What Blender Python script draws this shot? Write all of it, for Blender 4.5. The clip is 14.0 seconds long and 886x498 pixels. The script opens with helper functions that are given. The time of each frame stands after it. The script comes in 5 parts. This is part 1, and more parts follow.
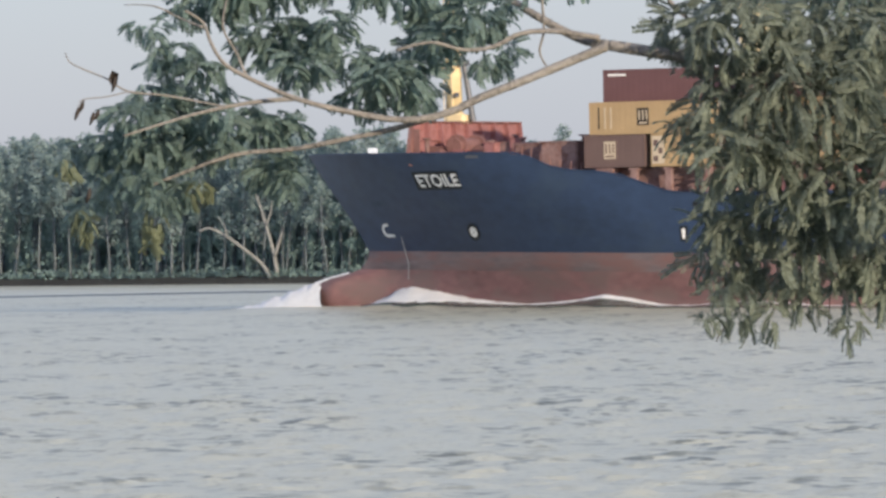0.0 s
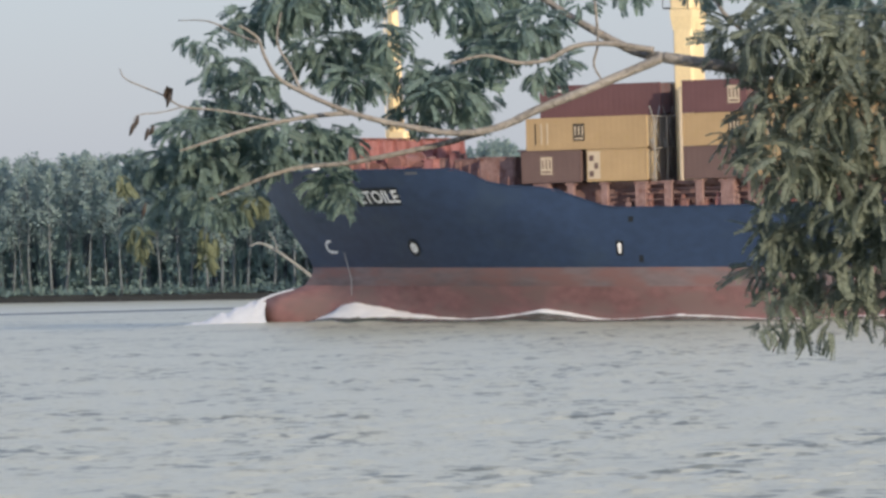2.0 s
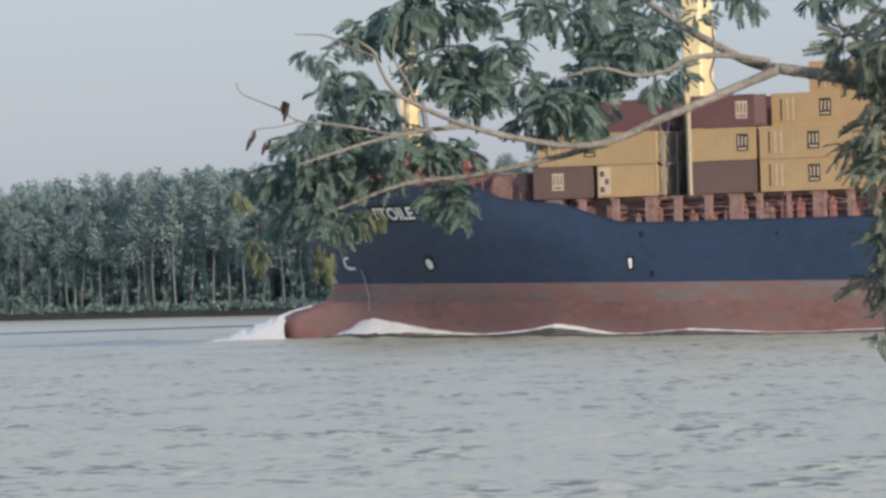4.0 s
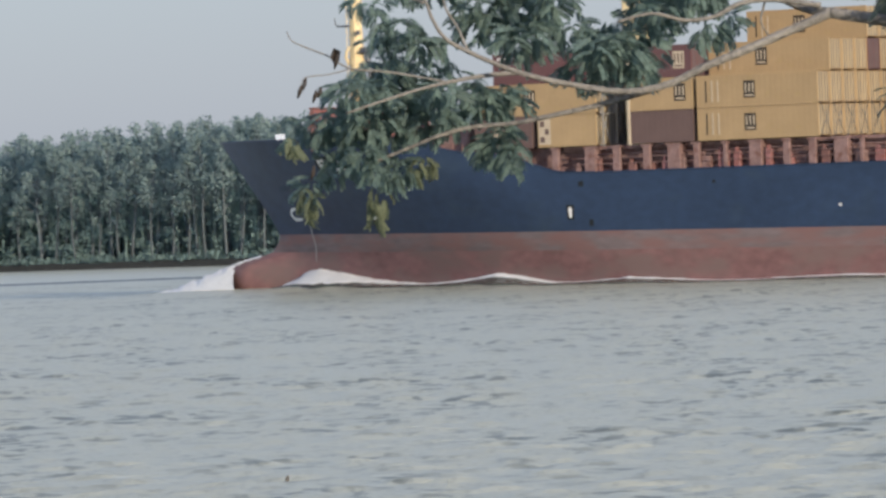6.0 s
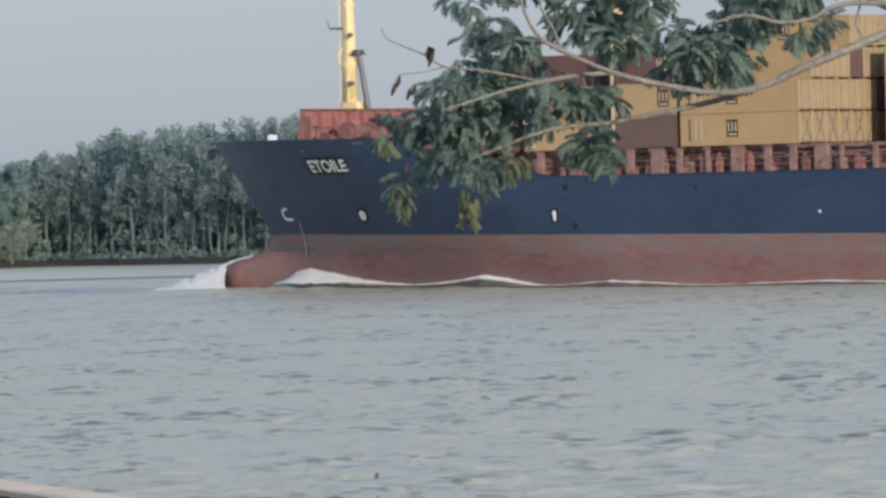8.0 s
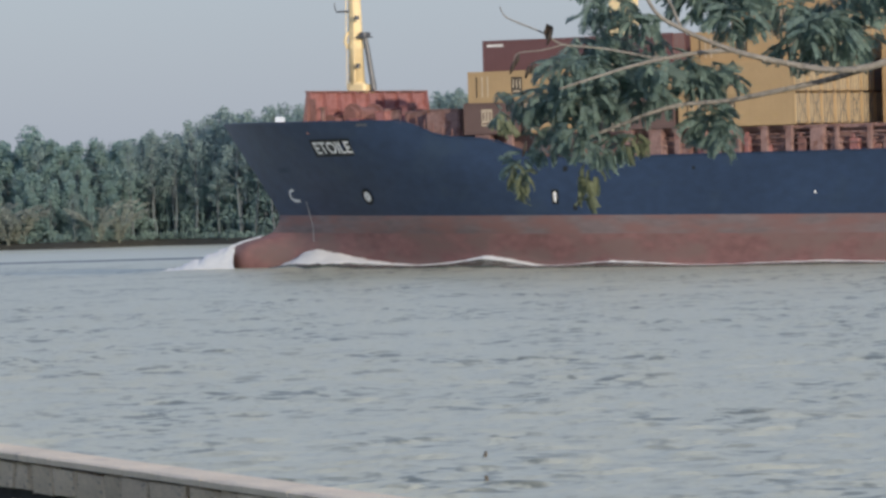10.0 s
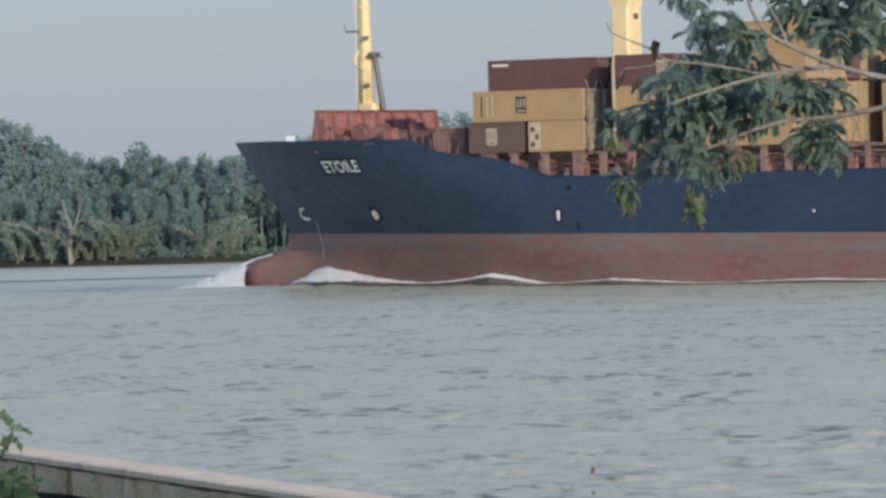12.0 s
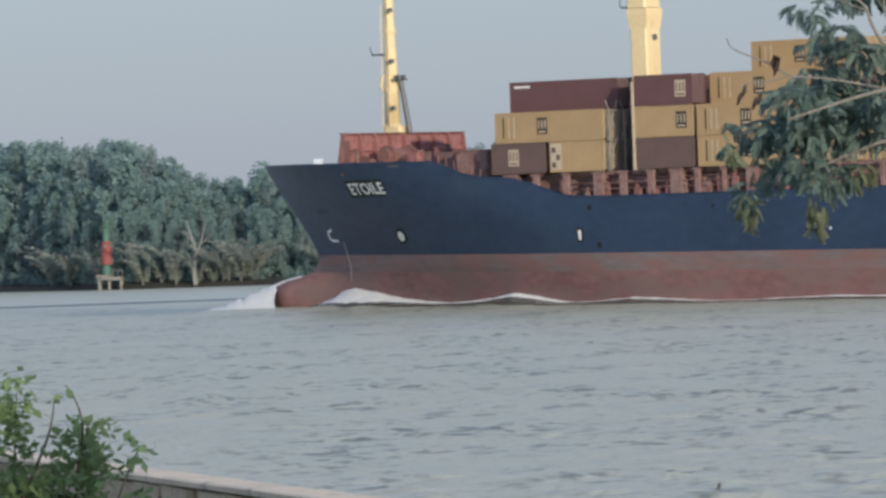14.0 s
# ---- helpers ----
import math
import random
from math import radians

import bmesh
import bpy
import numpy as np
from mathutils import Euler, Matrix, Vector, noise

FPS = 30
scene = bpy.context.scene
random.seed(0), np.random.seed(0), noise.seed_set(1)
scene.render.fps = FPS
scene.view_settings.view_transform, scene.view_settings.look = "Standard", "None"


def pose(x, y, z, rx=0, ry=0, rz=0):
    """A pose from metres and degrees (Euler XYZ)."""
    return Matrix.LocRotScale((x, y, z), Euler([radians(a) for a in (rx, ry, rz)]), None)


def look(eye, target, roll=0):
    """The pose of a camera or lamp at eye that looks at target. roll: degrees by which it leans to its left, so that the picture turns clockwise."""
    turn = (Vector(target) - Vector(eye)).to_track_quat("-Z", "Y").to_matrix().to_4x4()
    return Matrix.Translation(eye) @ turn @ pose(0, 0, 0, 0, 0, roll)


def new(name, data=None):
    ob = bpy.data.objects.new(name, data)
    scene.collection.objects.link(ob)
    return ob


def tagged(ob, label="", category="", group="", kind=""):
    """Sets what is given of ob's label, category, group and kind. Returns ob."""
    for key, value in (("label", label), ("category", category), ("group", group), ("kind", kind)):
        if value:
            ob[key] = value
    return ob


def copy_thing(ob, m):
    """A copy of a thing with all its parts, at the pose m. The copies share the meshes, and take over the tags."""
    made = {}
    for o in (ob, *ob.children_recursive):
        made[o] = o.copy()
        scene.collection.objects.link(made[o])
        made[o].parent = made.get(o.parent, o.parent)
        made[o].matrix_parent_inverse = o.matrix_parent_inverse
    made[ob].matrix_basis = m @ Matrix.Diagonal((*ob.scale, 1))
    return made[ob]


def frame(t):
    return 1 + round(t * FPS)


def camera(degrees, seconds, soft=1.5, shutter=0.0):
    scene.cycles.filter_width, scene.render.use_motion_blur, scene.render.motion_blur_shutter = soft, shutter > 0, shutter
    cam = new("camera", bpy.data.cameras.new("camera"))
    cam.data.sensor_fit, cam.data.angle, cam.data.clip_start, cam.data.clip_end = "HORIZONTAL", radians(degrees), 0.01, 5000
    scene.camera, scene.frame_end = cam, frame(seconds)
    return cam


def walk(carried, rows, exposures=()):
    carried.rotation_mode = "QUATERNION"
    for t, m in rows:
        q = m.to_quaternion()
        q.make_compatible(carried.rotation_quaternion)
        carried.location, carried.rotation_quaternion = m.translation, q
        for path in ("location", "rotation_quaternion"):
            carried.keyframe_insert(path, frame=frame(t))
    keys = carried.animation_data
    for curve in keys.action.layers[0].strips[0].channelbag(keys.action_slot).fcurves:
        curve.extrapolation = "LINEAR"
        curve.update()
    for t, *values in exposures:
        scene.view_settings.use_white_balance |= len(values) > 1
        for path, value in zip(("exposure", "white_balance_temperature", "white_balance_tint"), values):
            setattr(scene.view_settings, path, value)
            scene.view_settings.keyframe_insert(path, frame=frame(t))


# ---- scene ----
cam = camera(7.475, 14.0, soft=3.0)
EYE_Z = 8.0


def view(x, pitch, roll, yaw):
    """A hand-held view from the bank: degrees, yaw to the left."""
    return pose(x, 0, EYE_Z, 90 + pitch, 0, yaw) @ pose(0, 0, 0, 0, 0, roll)


walk(cam, [
    (0.0, view(0.014, -0.212, -1.077, -2.408)),
    (0.5, view(0.019, -0.227, -1.469, -2.655)),
    (1.0, view(0.010, -0.216, -1.521, -2.511)),
    (1.5, view(-0.007, -0.040, -1.647, -2.253)),
    (2.0, view(-0.006, -0.089, -1.466, -1.984)),
    (2.5, view(-0.001, -0.001, -1.546, -2.007)),
    (3.0, view(0.007, 0.061, -1.736, -1.553)),
    (5.5, view(0.023, -0.223, -1.889, -0.615)),
    (6.0, view(0.014, -0.385, -2.189, -0.500)),
    (6.5, view(0.015, -0.396, -2.160, -0.289)),
    (7.0, view(0.019, -0.537, -1.960, -0.208)),
    (7.5, view(0.021, -0.355, -1.689, 0.025)),
    (10.0, view(-0.034, -0.530, -1.585, 1.185)),
    (10.5, view(-0.016, -0.357, -1.813, 1.474)),
    (11.0, view(0.016, -0.402, -2.052, 1.850)),
    (11.5, view(-0.005, -0.311, -1.645, 1.790)),
    (12.0, view(-0.027, -0.372, -1.534, 2.093)),
    (12.5, view(-0.005, -0.438, -1.870, 2.257)),
    (13.0, view(-0.011, -0.427, -1.862, 2.409)),
    (13.5, view(-0.028, -0.318, -1.933, 2.596)),
    (14.0, view(-0.018, -0.189, -2.085, 3.138)),
], exposures=((0.0, 0.46, 6550, 14), (3.0, 0.35, 6450, 12.5), (6.5, 0.21, 6320, 11.5), (10.0, 0.12, 6200, 11), (14.0, 0.07, 6130, 9.5)))

# ---- light: low evening sun from the side, hazy sky ----
SUN_AZ, SUN_EL = 152.0, 12.0
world = bpy.data.worlds.new("evening_sky")
scene.world = world
world.use_nodes = True
wn = world.node_tree.nodes
sky = wn.new("ShaderNodeTexSky")
sky.sky_type = "NISHITA"
sky.sun_disc = False
sky.sun_elevation, sky.sun_rotation = radians(SUN_EL), radians(SUN_AZ)
sky.air_density, sky.dust_density, sky.ozone_density = 1.0, 1.0, 3.0
# thin evening haze evens out the clear sky
haze = wn.new("ShaderNodeMix")
haze.data_type = "RGBA"
haze.inputs[0].default_value = 0.62
haze.inputs[7].default_value = (3.08, 3.38, 4.30, 1)
world.node_tree.links.new(sky.outputs[0], haze.inputs[6])
world.node_tree.links.new(haze.outputs[2], wn["Background"].inputs[0])
wn["Background"].inputs[1].default_value = 0.13

sun = new("sun", bpy.data.lights.new("sun", "SUN"))
sun.data.energy, sun.data.angle, sun.data.color = 2.9, radians(0.8), (1.0, 0.83, 0.60)
a, e = radians(SUN_AZ), radians(SUN_EL)
sun.matrix_world = look((0, 0, 200), (-math.sin(a) * math.cos(e), -math.cos(a) * math.cos(e), 200 - math.sin(e)))


# ---- materials ----
def mat(name, color, rough=0.6, metal=0.0, vary=0.15, scale=1.0, stretch=(1, 1, 1), stain=None, stain_at=(0.5, 0.7),
        bump=0.1, bump_scale=8.0, spread=0.0, per_object=False, spec=0.3, leafy=0.0):
    """A painted, mineral or plant surface: base colour with a coarse and a fine variation, a stain colour and fine relief."""
    m = bpy.data.materials.new(name)
    m.use_nodes = True
    nt = m.node_tree
    n, lk = nt.nodes, nt.links
    b = n["Principled BSDF"]
    b.inputs["Roughness"].default_value = rough
    b.inputs["Metallic"].default_value = metal
    b.inputs["Specular IOR Level"].default_value = spec
    tc = n.new("ShaderNodeTexCoord")
    mp = n.new("ShaderNodeMapping")
    mp.inputs["Scale"].default_value = stretch
    lk.new(tc.outputs["Object"], mp.inputs[0])
    big = n.new("ShaderNodeTexNoise")
    big.inputs["Scale"].default_value, big.inputs["Detail"].default_value = scale, 5
    fine = n.new("ShaderNodeTexNoise")
    fine.inputs["Scale"].default_value, fine.inputs["Detail"].default_value = bump_scale, 4
    lk.new(mp.outputs[0], big.inputs[0])
    lk.new(mp.outputs[0], fine.inputs[0])
    add = n.new("ShaderNodeMath")
    add.operation = "ADD"
    lk.new(big.outputs[0], add.inputs[0])
    lk.new(fine.outputs[0], add.inputs[1])
    value = add.outputs[0]
    if spread:
        src = n.new("ShaderNodeObjectInfo" if per_object else "ShaderNodeNewGeometry")
        rnd = n.new("ShaderNodeMath")
        rnd.operation = "MULTIPLY_ADD"
        lk.new(src.outputs["Random" if per_object else "Random Per Island"], rnd.inputs[0])
        rnd.inputs[1].default_value = spread
        lk.new(value, rnd.inputs[2])
        value = rnd.outputs[0]
    ramp = n.new("ShaderNodeMapRange")
    ramp.inputs["From Min"].default_value, ramp.inputs["From Max"].default_value = 0.6, 1.4 + spread
    ramp.inputs["To Min"].default_value, ramp.inputs["To Max"].default_value = 1 - vary, 1 + vary
    lk.new(value, ramp.inputs[0])
    mul = n.new("ShaderNodeVectorMath")
    mul.operation = "SCALE"
    mul.inputs[0].default_value = color
    lk.new(ramp.outputs[0], mul.inputs["Scale"])
    out = mul.outputs[0]
    if stain:
        st = n.new("ShaderNodeTexNoise")
        st.inputs["Scale"].default_value, st.inputs["Detail"].default_value = scale * 2.3, 6
        mp2 = n.new("ShaderNodeMapping")
        mp2.inputs["Scale"].default_value = stretch
        mp2.inputs["Location"].default_value = (13, 7, 3)
        lk.new(tc.outputs["Object"], mp2.inputs[0])
        lk.new(mp2.outputs[0], st.inputs[0])
        r2 = n.new("ShaderNodeMapRange")
        r2.inputs["From Min"].default_value, r2.inputs["From Max"].default_value = stain_at
        lk.new(st.outputs[0], r2.inputs[0])
        mix = n.new("ShaderNodeMix")
        mix.data_type = "RGBA"
        lk.new(r2.outputs[0], mix.inputs[0])
        lk.new(out, mix.inputs[6])
        mix.inputs[7].default_value = (*stain, 1)
        out = mix.outputs[2]
    lk.new(out, b.inputs["Base Color"])
    if leafy:
        tr = n.new("ShaderNodeBsdfTranslucent")
        lk.new(out, tr.inputs[0])
        ms = n.new("ShaderNodeMixShader")
        ms.inputs[0].default_value = leafy
        lk.new(b.outputs[0], ms.inputs[1])
        lk.new(tr.outputs[0], ms.inputs[2])
        lk.new(ms.outputs[0], n["Material Output"].inputs[0])
    if bump:
        bp = n.new("ShaderNodeBump")
        bp.inputs["Strength"].default_value = bump
        bp.inputs["Distance"].default_value = 0.05
        lk.new(fine.outputs[0], bp.inputs["Height"])
        lk.new(bp.outputs[0], b.inputs["Normal"])
    return m


def water_material():
    m = bpy.data.materials.new("river_water")
    m.use_nodes = True
    n, lk = m.node_tree.nodes, m.node_tree.links
    b = n["Principled BSDF"]
    # silty water; shade on the wavelets' faces is painted in as darker streaks in gusty patches
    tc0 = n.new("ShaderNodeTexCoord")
    shade_masks = []
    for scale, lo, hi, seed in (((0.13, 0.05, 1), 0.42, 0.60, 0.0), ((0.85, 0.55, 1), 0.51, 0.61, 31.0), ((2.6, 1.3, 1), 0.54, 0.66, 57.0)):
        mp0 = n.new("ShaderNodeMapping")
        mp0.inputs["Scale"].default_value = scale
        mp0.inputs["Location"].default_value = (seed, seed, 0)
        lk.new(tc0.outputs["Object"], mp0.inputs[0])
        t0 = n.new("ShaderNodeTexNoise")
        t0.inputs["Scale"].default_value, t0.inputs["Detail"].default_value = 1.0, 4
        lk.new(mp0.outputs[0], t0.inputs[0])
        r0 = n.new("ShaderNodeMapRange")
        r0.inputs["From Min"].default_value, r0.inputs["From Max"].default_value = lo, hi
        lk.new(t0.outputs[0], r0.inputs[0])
        shade_masks.append(r0.outputs[0])
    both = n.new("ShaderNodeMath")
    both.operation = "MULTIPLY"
    lk.new(shade_masks[0], both.inputs[0])
    lk.new(shade_masks[1], both.inputs[1])
    # small ripples between the gusts, their shaded faces painted darker too
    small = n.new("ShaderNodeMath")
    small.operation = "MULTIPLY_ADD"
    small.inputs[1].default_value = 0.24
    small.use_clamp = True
    lk.new(shade_masks[2], small.inputs[0])
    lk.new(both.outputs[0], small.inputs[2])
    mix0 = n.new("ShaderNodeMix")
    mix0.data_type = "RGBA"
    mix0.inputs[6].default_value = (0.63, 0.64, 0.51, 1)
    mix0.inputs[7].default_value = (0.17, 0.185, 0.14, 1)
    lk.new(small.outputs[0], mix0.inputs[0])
    b.inputs["Roughness"].default_value = 0.34
    b.inputs["IOR"].default_value = 1.25
    tc = n.new("ShaderNodeTexCoord")
    heights = []
    # fine ripple on top of the waves
    for sx, sy, lo, hi, height in ((1.2, 1.0, 0.35, 0.75, 0.03), (3.4, 2.8, 0.3, 0.8, 0.012)):
        mp = n.new("ShaderNodeMapping")
        mp.inputs["Scale"].default_value = (sx, sy, 1)
        mp.inputs["Rotation"].default_value = (0, 0, radians(8))
        lk.new(tc.outputs["Object"], mp.inputs[0])
        t = n.new("ShaderNodeTexNoise")
        t.inputs["Scale"].default_value, t.inputs["Detail"].default_value = 1.0, 3
        lk.new(mp.outputs[0], t.inputs[0])
        mu = n.new("ShaderNodeMapRange")
        mu.interpolation_type = "SMOOTHSTEP"
        mu.inputs["From Min"].default_value, mu.inputs["From Max"].default_value = lo, hi
        mu.inputs["To Max"].default_value = height
        lk.new(t.outputs[0], mu.inputs[0])
        heights.append(mu.outputs[0])
    s = heights[0]
    for h in heights[1:]:
        ad = n.new("ShaderNodeMath")
        lk.new(s, ad.inputs[0])
        lk.new(h, ad.inputs[1])
        s = ad.outputs[0]
    bp = n.new("ShaderNodeBump")
    bp.inputs["Distance"].default_value = 1.0
    # along the current line a slick's dark reflection of the woods is painted; the water beyond it under the far bank
    # is painted paler for reflected sky
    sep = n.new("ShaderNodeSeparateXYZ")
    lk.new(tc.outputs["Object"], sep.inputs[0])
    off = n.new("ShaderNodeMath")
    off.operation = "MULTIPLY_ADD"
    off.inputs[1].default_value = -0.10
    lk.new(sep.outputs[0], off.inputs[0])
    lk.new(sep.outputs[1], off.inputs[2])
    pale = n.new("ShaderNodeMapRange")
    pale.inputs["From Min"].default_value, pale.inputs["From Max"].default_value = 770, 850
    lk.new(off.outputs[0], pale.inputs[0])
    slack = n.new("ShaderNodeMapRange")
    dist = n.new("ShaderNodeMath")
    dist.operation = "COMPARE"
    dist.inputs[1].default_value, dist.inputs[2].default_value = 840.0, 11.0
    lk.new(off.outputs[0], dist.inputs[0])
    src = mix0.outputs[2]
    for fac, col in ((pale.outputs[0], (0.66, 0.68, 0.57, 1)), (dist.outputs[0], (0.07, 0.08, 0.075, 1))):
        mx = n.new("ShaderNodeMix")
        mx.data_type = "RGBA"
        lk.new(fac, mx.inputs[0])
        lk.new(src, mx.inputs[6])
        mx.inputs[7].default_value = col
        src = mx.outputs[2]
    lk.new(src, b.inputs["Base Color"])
    slack.inputs["To Min"].default_value, slack.inputs["To Max"].default_value = 1.0, 0.1
    lk.new(dist.outputs[0], slack.inputs[0])
    lk.new(slack.outputs[0], bp.inputs["Strength"])
    lk.new(s, bp.inputs["Height"])
    lk.new(bp.outputs[0], b.inputs["Normal"])
    return m


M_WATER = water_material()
# dark green colour that paints in the shade below the bow wave's crest
M_WAVE = mat("wave_face_painted_shade", (0.09, 0.115, 0.10), 0.2, vary=0.25, scale=0.5, stretch=(1, 1, 1), bump=0.3, bump_scale=2.5, spec=0.5)
M_FOAM = mat("foam", (0.88, 0.9, 0.9), 0.8, vary=0.12, scale=0.6, bump=0.8, bump_scale=5)
M_NAVY = mat("navy_hull_paint", (0.029, 0.053, 0.108), 0.42, vary=0.25, scale=0.10, stretch=(1, 1, 1.6), stain=(0.042, 0.070, 0.115), stain_at=(0.55, 0.8), bump=0.08, bump_scale=0.8, spec=0.42)
M_RED = mat("worn_antifouling_red", (0.238, 0.133, 0.132), 0.65, vary=0.3, scale=0.16, stretch=(0.7, 0.7, 1.3), stain=(0.215, 0.148, 0.142), stain_at=(0.42, 0.62), bump=0.08, bump_scale=1.2)
M_GREYRED = mat("dull_boot_top_paint", (0.20, 0.164, 0.172), 0.7, vary=0.25, scale=0.2, stretch=(0.5, 0.5, 2), stain=(0.23, 0.14, 0.135), stain_at=(0.42, 0.62), bump=0.08, bump_scale=1.2)
M_POCKET = mat("faded_navy_paint", (0.055, 0.078, 0.118), 0.6, vary=0.2, scale=1.0, bump=0.05)
M_GREYMARK = mat("weathered_white_paint", (0.42, 0.42, 0.42), 0.6, vary=0.3, scale=2.0, bump=0)
M_ROD = mat("galvanised_lashing_steel", (0.36, 0.37, 0.38), 0.5, 0.2, vary=0.2, scale=1.0, bump=0)
M_WHITE = mat("white_marking_paint", (0.84, 0.86, 0.86), 0.5, vary=0.12, scale=1.5, bump=0)
M_LAMP = mat("lit_floodlight", (0.85, 0.86, 0.85), 0.4, vary=0.05, bump=0)
M_LAMP.node_tree.nodes["Principled BSDF"].inputs["Emission Color"].default_value = (1.0, 0.97, 0.9, 1)
M_LAMP.node_tree.nodes["Principled BSDF"].inputs["Emission Strength"].default_value = 0.6
M_DARKMARK = mat("black_marking_paint", (0.02, 0.025, 0.03), 0.5, vary=0.1, bump=0)
M_DECKRED = mat("red_oxide_deck_paint", (0.275, 0.183, 0.176), 0.6, vary=0.3, scale=0.7, stain=(0.19, 0.10, 0.085), stain_at=(0.5, 0.7), bump=0.1, bump_scale=3)
M_BREAK = mat("pinkish_red_paint", (0.35, 0.172, 0.175), 0.6, vary=0.25, scale=0.9, stain=(0.28, 0.11, 0.09), stain_at=(0.5, 0.7), bump=0.1, bump_scale=3)
M_DECKDARK = mat("dark_red_steel", (0.24, 0.13, 0.12), 0.6, vary=0.3, scale=0.9, bump=0.1, bump_scale=3)
M_CRANE = mat("cream_crane_paint", (0.86, 0.71, 0.43), 0.45, vary=0.12, scale=0.5, stretch=(1, 1, 0.3), stain=(0.55, 0.42, 0.22), stain_at=(0.6, 0.85), bump=0.03)
M_STEEL = mat("grey_steel", (0.13, 0.14, 0.16), 0.5, 0.3, vary=0.2, bump=0.05)
M_YELLOW = mat("yellow_container_paint", (0.435, 0.315, 0.18), 0.55, vary=0.14, scale=0.5, stain=(0.42, 0.31, 0.15), stain_at=(0.58, 0.8), bump=0.05, spread=0.25, per_object=True)
M_YDOOR = mat("pale_yellow_door_paint", (0.455, 0.365, 0.23), 0.6, vary=0.2, scale=0.8, stain=(0.4, 0.3, 0.18), stain_at=(0.5, 0.7), bump=0.05, spread=0.5, per_object=True)
M_MAROON = mat("maroon_container_paint", (0.145, 0.078, 0.084), 0.55, vary=0.16, scale=0.5, bump=0.05, spread=0.3, per_object=True)
M_BROWN = mat("brown_container_paint", (0.145, 0.10, 0.095), 0.6, vary=0.18, scale=0.6, bump=0.05, spread=0.3, per_object=True)
M_GREYBOX = mat("grey_container_paint", (0.30, 0.29, 0.27), 0.6, vary=0.2, scale=0.6, bump=0.05, spread=0.4, per_object=True)
M_LOGO = mat("dark_emblem_paint", (0.05, 0.042, 0.035), 0.6, vary=0.1, bump=0)
M_CREAM = mat("pale_emblem_paint", (0.55, 0.47, 0.36), 0.6, vary=0.12, bump=0)
M_BARK = mat("pale_branch_bark", (0.27, 0.26, 0.245), 0.85, vary=0.35, scale=6, stretch=(1, 1, 1), bump=0.5, bump_scale=40)
M_LEAF = mat("green_leaflets", (0.235, 0.335, 0.315), 0.55, vary=0.45, scale=2.5, bump=0.0, spread=0.8, per_object=True, spec=0.25, leafy=0.48)
M_LEAFJ = mat("green_crown_leaflets", (0.235, 0.335, 0.315), 0.55, vary=0.45, scale=2.5, bump=0.0, spread=0.8, spec=0.25, leafy=0.48)
M_LEAFN = mat("olive_green_leaflets", (0.265, 0.315, 0.265), 0.55, vary=0.45, scale=2.5, bump=0.0, spread=0.8, spec=0.25, leafy=0.48)
M_STEM = mat("brown_bush_stems", (0.12, 0.10, 0.075), 0.85, vary=0.3, scale=8, bump=0.3, bump_scale=40)
M_LEAFY = mat("yellowing_leaflets", (0.24, 0.28, 0.19), 0.6, vary=0.35, scale=3, bump=0.0, spread=0.6, spec=0.2, leafy=0.48)
M_POD = mat("dry_brown_pods", (0.065, 0.055, 0.05), 0.7, vary=0.3, scale=8, bump=0.2, bump_scale=30)
M_BUSH = mat("bright_bush_leaves", (0.30, 0.42, 0.21), 0.5, vary=0.5, scale=5, bump=0.0, spread=0.9, spec=0.3, leafy=0.48)
# far foliage is paler and far trunks bluer, distance haze put into the colour
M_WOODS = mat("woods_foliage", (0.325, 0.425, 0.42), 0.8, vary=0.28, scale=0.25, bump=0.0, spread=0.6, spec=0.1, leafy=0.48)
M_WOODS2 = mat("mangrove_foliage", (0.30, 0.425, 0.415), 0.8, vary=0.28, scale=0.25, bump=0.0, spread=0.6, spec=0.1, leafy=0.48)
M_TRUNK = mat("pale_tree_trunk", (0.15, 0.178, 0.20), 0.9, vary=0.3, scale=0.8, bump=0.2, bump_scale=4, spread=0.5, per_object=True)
M_PALEWOOD = mat("bleached_dead_wood", (0.25, 0.26, 0.26), 0.9, vary=0.3, scale=0.8, bump=0.2, bump_scale=4)
M_STAKE = mat("wet_dark_wood", (0.12, 0.11, 0.10), 0.7, vary=0.3, scale=6, bump=0.3, bump_scale=30)
M_PALM = mat("dry_palm_fronds", (0.40, 0.44, 0.40), 0.8, vary=0.35, scale=0.6, bump=0.0, spread=0.8, spec=0.15, leafy=0.48)
M_MUD = mat("dark_river_mud", (0.055, 0.056, 0.05), 0.8, vary=0.35, scale=0.15, bump=0.4, bump_scale=1.5)
M_SOIL = mat("grassy_soil", (0.09, 0.10, 0.05), 0.9, vary=0.4, scale=0.7, stain=(0.14, 0.11, 0.08), stain_at=(0.5, 0.65), bump=0.5, bump_scale=9)
M_COPING = mat("pinkish_concrete_coping", (0.93, 0.80, 0.63), 0.85, vary=0.15, scale=1.2, stain=(0.45, 0.37, 0.32), stain_at=(0.6, 0.8), bump=0.3, bump_scale=25)
M_STONE = mat("weathered_stone_blocks", (0.70, 0.58, 0.43), 0.9, vary=0.35, scale=2.0, stain=(0.16, 0.15, 0.135), stain_at=(0.58, 0.75), bump=0.5, bump_scale=18, spread=0.5, per_object=True)
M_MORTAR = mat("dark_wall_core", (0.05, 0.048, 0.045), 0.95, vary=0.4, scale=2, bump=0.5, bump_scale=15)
M_BEACON_R = mat("red_beacon_paint", (0.30, 0.095, 0.085), 0.6, vary=0.12, scale=0.6, bump=0)
